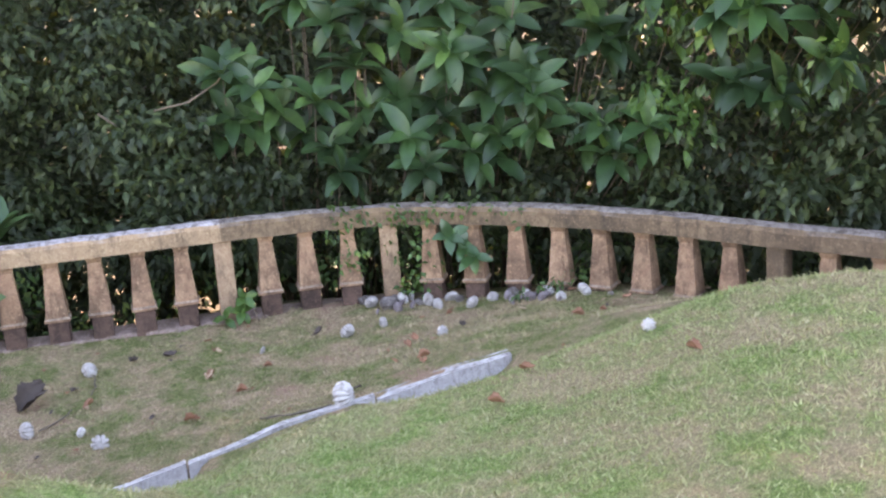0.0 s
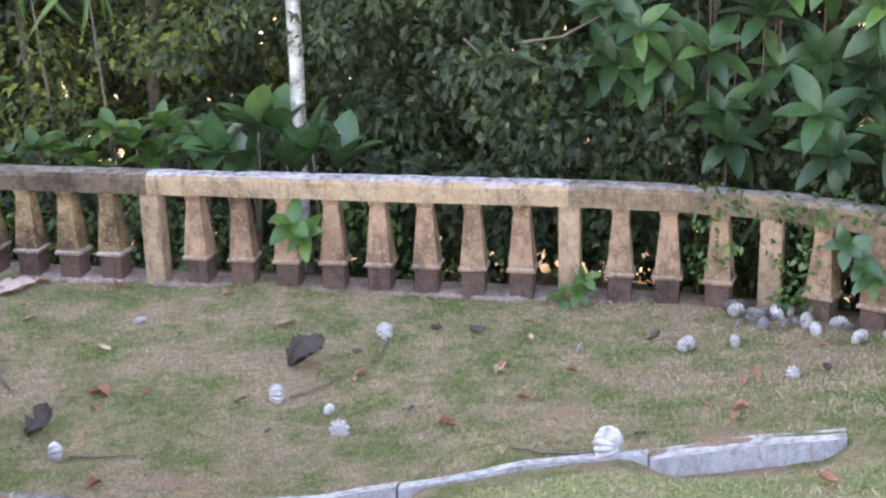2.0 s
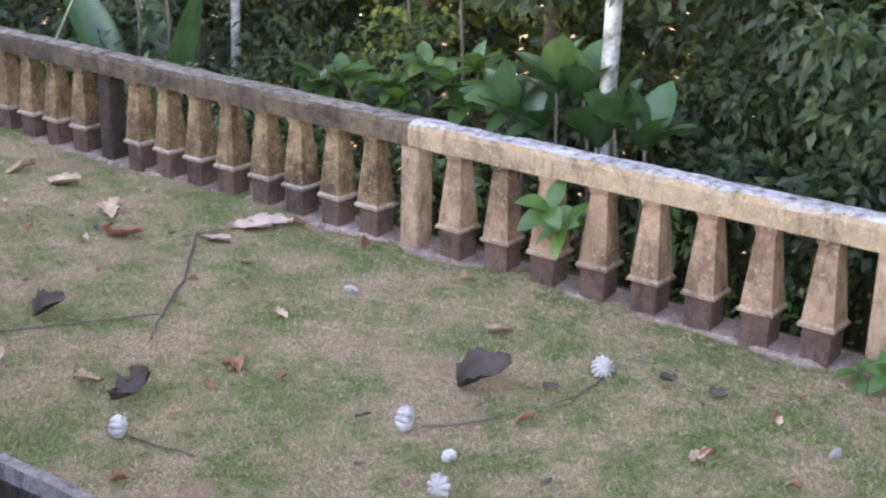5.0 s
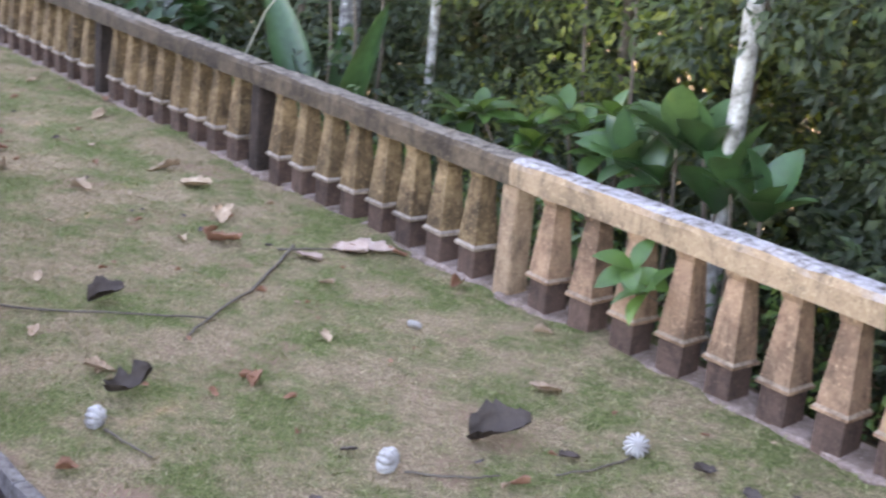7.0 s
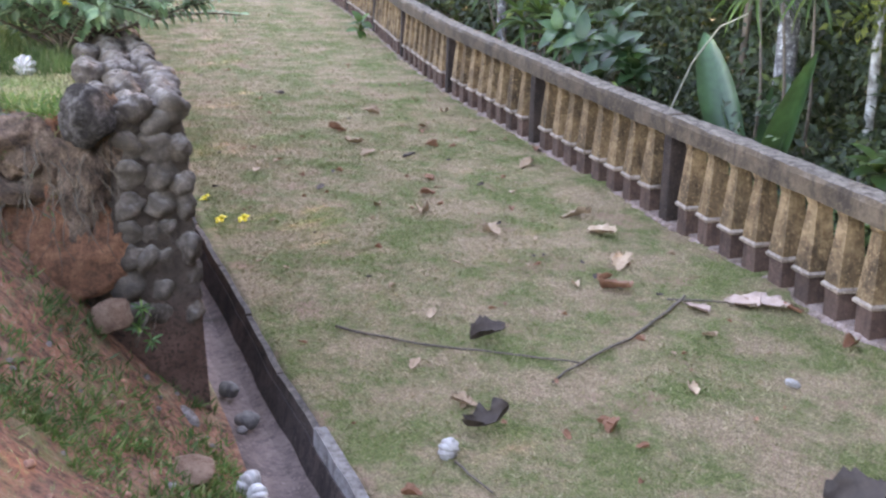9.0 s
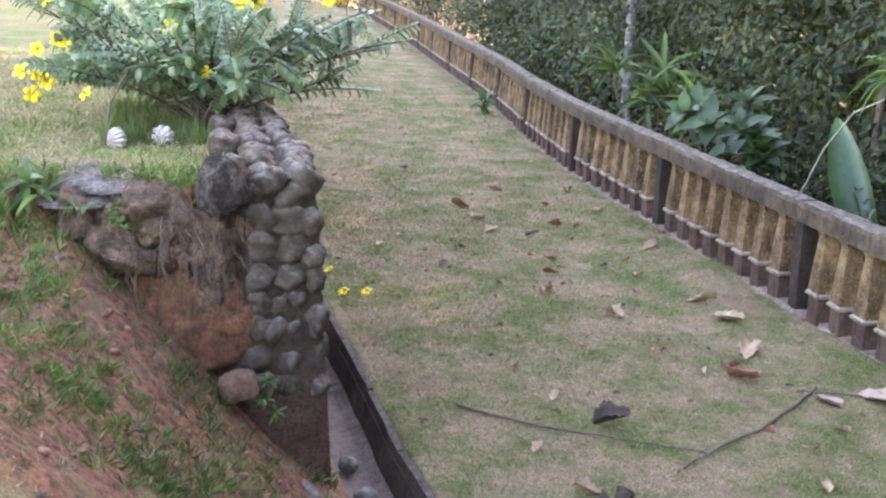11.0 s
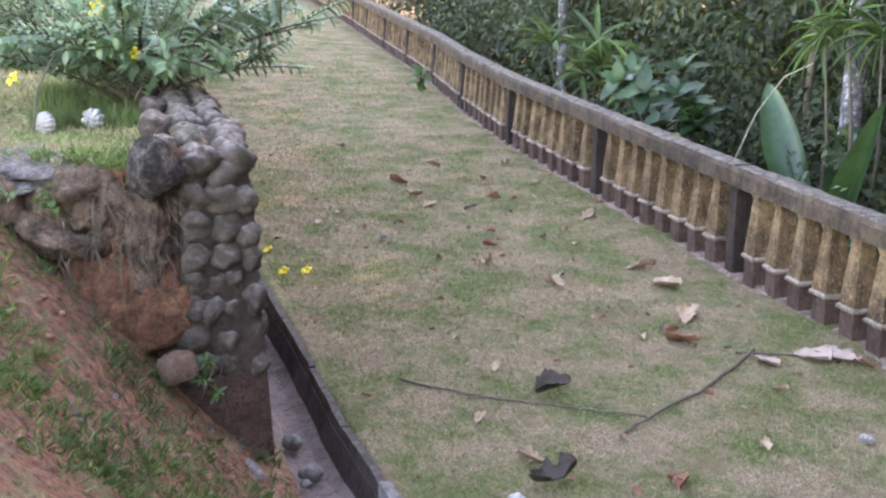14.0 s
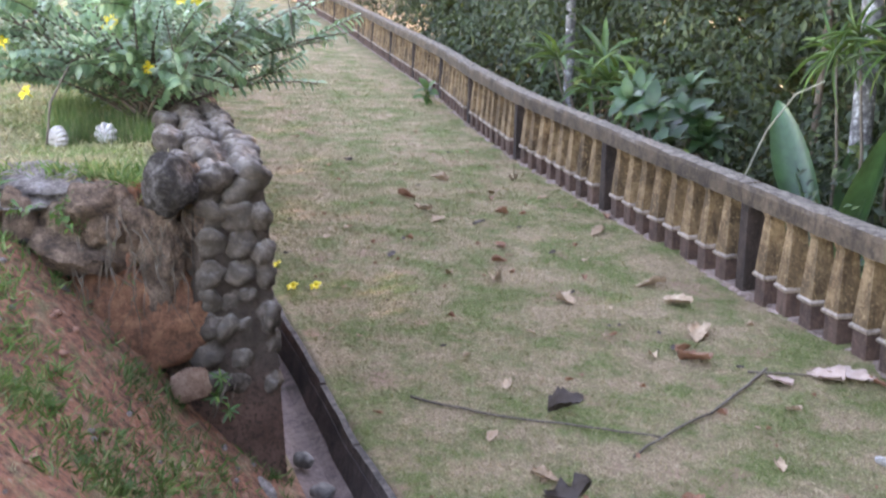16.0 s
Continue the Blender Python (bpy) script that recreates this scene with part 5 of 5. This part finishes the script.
def dry_leaf_mesh(seed, mat, curl, ragged=0.16):
    """A broad dead leaf, pointed at both ends, with a ragged rolled-up rim and a raised midrib."""
    rnd = random.Random(seed)
    bm = bmesh.new()
    rows, cols = 11, 7
    bend = rnd.uniform(-0.5, 0.8) * curl
    twist = rnd.uniform(-0.5, 0.5)
    grid = []
    for i in range(rows):
        t = i / (rows - 1)
        w = 0.56 * (math.sin(math.pi * (0.04 + 0.92 * t)) ** 0.6)
        row = []
        for k in range(cols):
            s = 2 * k / (cols - 1) - 1
            rag = 1 + ragged * rnd.uniform(-1.2, 0.7) * abs(s) ** 2
            x, y = s * w * rag, (t - 0.5) * 1.9 + 0.10 * rnd.uniform(-1, 1) * abs(s)
            z = curl * (0.85 * x * x + 0.25 * abs(s) ** 3 * (0.6 + 0.6 * math.sin(5 * t + seed))) + bend * (t - 0.5) ** 2 + twist * x * (t - 0.5) - 0.04 * (1 - abs(s))
            z += 0.07 * noise.noise(Vector((x * 3 + seed, y * 3, 0)))
            row.append(bm.verts.new((x, y, z)))
        grid.append(row)
    for r0, r1 in zip(grid, grid[1:]):
        for k in range(cols - 1):
            bm.faces.new((r0[k], r0[k + 1], r1[k + 1], r1[k]))
    ext = bmesh.ops.extrude_face_region(bm, geom=bm.faces[:])
    for e in ext["geom"]:
        if isinstance(e, bmesh.types.BMVert):
            e.co.z += 0.025
    return bm_mesh("dry_leaf", bm, mat, True)


KINDS = {"folded": [dry_leaf_mesh(s + 50, M_DARKLEAF, 1.15 + 0.25 * s, 0.4) for s in range(3)], "pink": [dry_leaf_mesh(s + 40, M_PINKLEAF, 0.3 + 0.15 * s, 0.3) for s in range(3)], "pale": [dry_leaf_mesh(s, M_DRYLEAF, 0.55 + 0.22 * s, 0.35) for s in range(5)], "rusty": [dry_leaf_mesh(s + 9, M_REDLEAF, 1.1 + 0.3 * s) for s in range(3)], "dark": [dry_leaf_mesh(s + 20, M_DARKLEAF, 0.6 + 0.2 * s, 0.2) for s in range(3)]}
WORDS = {"folded": "large folded dark dead leaf on the lawn", "pink": "large pale pinkish dry leaf curling on the lawn", "pale": "curled pale brown dry leaf on the lawn", "rusty": "curled rusty red dry leaf on the lawn", "dark": "large curled dark dead leaf on the lawn"}


def fallen(kind, x, y, r, lie=None, group="fallen leaves"):
    ob = new("dry_leaf", random.choice(KINDS[kind]))
    e = Euler((random.uniform(-0.3, 0.3), random.uniform(-0.3, 0.3), random.uniform(0, 6.3)))
    if lie:
        e = Euler(lie)
    ob.matrix_basis = Matrix.LocRotScale((x, y, h1(x, y) + 0.016 + (0.35 if lie else 0.06) * r), e, (r, r, r))
    tagged(ob, WORDS[kind], "leaf", group)


for x, y in ((-9.75, -0.99), (-9.62, -0.3), (-8.34, -1.5), (-7.88, -1.48), (-5.93, -1.57), (-7.24, -0.33), (-5.26, -1.31), (-8.94, -0.69)):
    fallen("pale", x, y, 0.085)
for x, y in ((-5.62, -0.58), (-5.11, -0.6), (-4.46, -0.76)):
    fallen("pale", x, y, 0.12)
for x, y in ((-12.62, -1.98), (-6.16, -1.83), (-7.43, -2.48), (-7.73, -2.26), (-8.64, -0.33), (-4.17, -1.17), (-3.18, -0.84), (-2.62, -2.33), (-3.15, -2.41), (-6.33, -0.77), (-3.83, -2.13), (-1.61, -0.73), (-0.23, -1.29), (-2.13, -0.26), (-2.49, -1.29)):
    fallen("pale", x, y, 0.05)
fallen("pale", -1.6, -0.72, 0.075)
fallen("pale", -2.62, -2.33, 0.07)
fallen("pink", -3.60, -0.42, 0.15)
fallen("pink", -3.56, -0.30, 0.14)
fallen("pink", -3.58, -0.71, 0.10)
for x, y in ((-2.29, -1.8), (-0.97, -1.4), (-1.82, -2.8), (-0.05, -1.65), (-0.36, -2.02), (1.02, -1.53), (1.98, -2.05), (0.97, -2.27), (1.09, -1.39), (1.0, -2.13), (1.26, -2.8), (1.27, -3.41), (1.01, -3.77), (1.88, -4.04), (-0.21, -1.28), (-0.37, -2.0)):
    fallen("rusty", x, y, 0.042)
for x, y in ((-8.69, -0.79), (-8.08, -0.88), (-6.89, -1.25), (-6.5, -1.37), (-7.78, -0.05), (-4.2, -0.97), (-2.25, -1.79), (-3.45, -0.2), (-2.9, -0.2), (-8.92, -1.51)):
    fallen("rusty", x, y, 0.06)
fallen("rusty", -8.92, -1.51, 0.085)
fallen("rusty", -4.03, -0.98, 0.11)
for x, y, r in ((-10.95, -1.67, 0.05), (-7.71, -1.18, 0.06), (-6.79, -2.11, 0.05), (-1.07, -1.06, 0.05), (-0.7, -0.69, 0.05), (-1.49, -1.82, 0.035), (-0.45, -0.7, 0.05), (1.43, -1.3, 0.05), (0.55, -0.71, 0.05)):
    fallen("dark", x, y, r)
# the large dark leaves lie folded along the midrib
for x, y, r, e in ((-3.38, -1.97, 0.10, (0.3, 0.35, 0.1)), (-2.34, -2.31, 0.10, (0.45, 0.3, -0.1)), (-1.32, -1.21, 0.135, (0.5, 0.45, -0.5))):
    fallen("folded", x, y, r, e)
leafpos = [(random.uniform(-13, 3.2), random.uniform(-2.9, -0.15)) for k in range(170)]
for x, y in leafpos[:170]:
    fallen(random.choice(("pale", "rusty", "rusty", "dark")), x, y if y < rail_y(x) - 0.2 else y - 0.6, random.uniform(0.012, 0.034), group="leaf crumbs")

# ---------------------------------------------------------------- grass
def blades(name, n, x0, x1, y0, y1, length, keep, label, category="grass", lean=0.8, mat=None, slim=0.09, thin=1.0):
    x = x1 - (x1 - x0) * rng.random(n) ** thin
    y = rng.uniform(y0, y1, n)
    ok = keep(x, y)
    x, y = x[ok], y[ok]
    n = len(x)
    pos = np.stack([x, y, height(x, y) - 0.004], 1)
    d = rng.normal(size=(n, 3)) * lean
    d[:, 2] = 1.0
    up = rng.normal(size=(n, 3))
    up[:, 2] = 0.1
    v0 = np.array([(-slim, 0, 0), (slim, 0, 0), (slim / 3, 1.0, -0.15), (-slim / 3, 1.0, -0.15)])
    v, f = scatter((v0, np.array([(0, 1, 2, 3)])), pos, d, up, rng.uniform(0.5, 1.3, n) * length)
    ob = new(name, mesh_from(name, v, f, mat or M_BLADE))
    return tagged(ob, label, category, kind="stuff")


def patchy(x, y, s=3.0):
    return 0.6 * wobble(x * 0.8 + 0.6 * y, 0.8 * y - 0.6 * x, s) + 0.5 * wobble(x * 0.3 - 0.95 * y + 3, 0.3 * y + 0.95 * x, s * 2.3) + 0.8 * rng.normal(size=len(x))


def on_lawn(x, y):
    s = drain_y(x) - y
    free = (s < -0.07) | ((s > 0.34) & (rng.random(len(x)) > 0.75 * bare_amount(x, y)))
    free &= (y < rail_y(x) - 0.10) & ~((x < -2.6) & (y < -3.08) & (y > -3.84))
    return free & (patchy(x, y) > -0.75)


for nm, cnt, box4, ln, test, lab in (
        ("lawn_grass", 170000, (-7.5, 3.6, -3.0, 0.0), 0.026, lambda x, y: on_lawn(x, y) & (drain_y(x) - y < 0.2), "short patchy green and straw-coloured lawn grass"),
        ("bank_lawn", 120000, (-1.9, 4.2, -6.6, -2.4), 0.028, lambda x, y: on_lawn(x, y) & (drain_y(x) - y > 0.2) & (rng.random(len(x)) < smooth(-1.8, -1.2, x) * (1 - smooth(2.8, 4.2, x)) * smooth(-6.6, -5.0, y)), "fresh green mown grass on the bank")):
    g = blades(nm, cnt, *box4, ln, test, lab, lean=1.1)
    if nm == "bank_lawn":
        # the blades get the same greener colour with painted sunlight
        a = g.data.attributes.new("lush_sunlit", "FLOAT", "POINT")
        a.data.foreach_set("value", np.full(len(g.data.vertices), 0.85, dtype=np.float32))
blades("lawn_grass", 95000, -13, -7.5, -3.1, 0.4, 0.03, lambda x, y: on_lawn(x, y) & (rng.random(len(x)) < 0.22 + 0.78 * smooth(-13, -8.5, x)), "short patchy green and straw-coloured lawn grass", lean=1.1)
blades("lawn_grass", 60000, -26, -13, -3.0, 1.0, 0.036, lambda x, y: on_lawn(x, y) & (rng.random(len(x)) < smooth(-26, -14, x)), "short patchy green and straw-coloured lawn grass", lean=1.1)
blades("lawn_grass", 50000, -9.5, -2.9, -6.6, -3.82, 0.035, lambda x, y: (patchy(x, y) > -0.8) & (rng.random(len(x)) < smooth(-9.5, -7, x) * smooth(-6.5, -5.2, y)), "short bright lawn grass on the terrace", lean=1.0)
blades("bank_grass", 50000, -2.9, -1.5, -5.7, -3.4, 0.042, lambda x, y: (drain_y(x) - y > 0.36) & (patchy(x, y, 5.0) > 1.0 * bare_amount(x, y) - 0.1), "green grass tufts on the red bank", lean=0.9, mat=M_GREEN)
blades("tall_grass", 7000, -5.6, -4.1, -4.4, -3.8, 0.085, lambda x, y: patchy(x, y, 6.0) > -0.4, "long green grass under the flowering bush", lean=0.35, mat=M_GREEN, slim=0.022)
blades("tall_grass", 800, -3.15, -2.85, -4.9, -3.87, 0.07, lambda x, y: patchy(x, y, 9.0) > 0.1, "ragged grass along the broken terrace edge", lean=0.8, mat=M_GREEN, slim=0.04)


def tufts(name, n, per, x0, x1, y0, y1, length, keep, label):
    """Grass in tussocks: blades that fan out of each root."""
    x = rng.uniform(x0, x1, n)
    y = rng.uniform(y0, y1, n)
    ok = keep(x, y)
    x, y = np.repeat(x[ok], per), np.repeat(y[ok], per)
    off = rng.normal(size=(len(x), 2))
    x, y = x + 0.016 * off[:, 0], y + 0.016 * off[:, 1]
    d = np.stack([off[:, 0] * 0.8, off[:, 1] * 0.8, np.full(len(x), 0.9)], 1) + rng.normal(size=(len(x), 3)) * 0.25
    v, f = scatter(long_leaf(3, 0.07, 0.5, 0.2), np.stack([x, y, height(x, y) - 0.004], 1), d, rng.normal(size=(len(x), 3)) + np.array([0, 0, 0.6]), rng.uniform(0.5, 1.2, len(x)) * length)
    tagged(new(name, mesh_from(name, v, f, M_GREEN)), label, "grass", kind="stuff")


tufts("bank_tufts", 1300, 16, -2.85, -1.3, -5.3, -3.45, 0.055, lambda x, y: (drain_y(x) - y > 0.36) & (patchy(x, y, 5.0) > 0.6 * bare_amount(x, y) + 0.15), "green grass tussocks on the red bank")
tufts("edge_tufts", 90, 14, -3.3, -2.85, -5.1, -3.84, 0.07, lambda x, y: y < -3.82, "ragged green tussocks along the terrace edge")
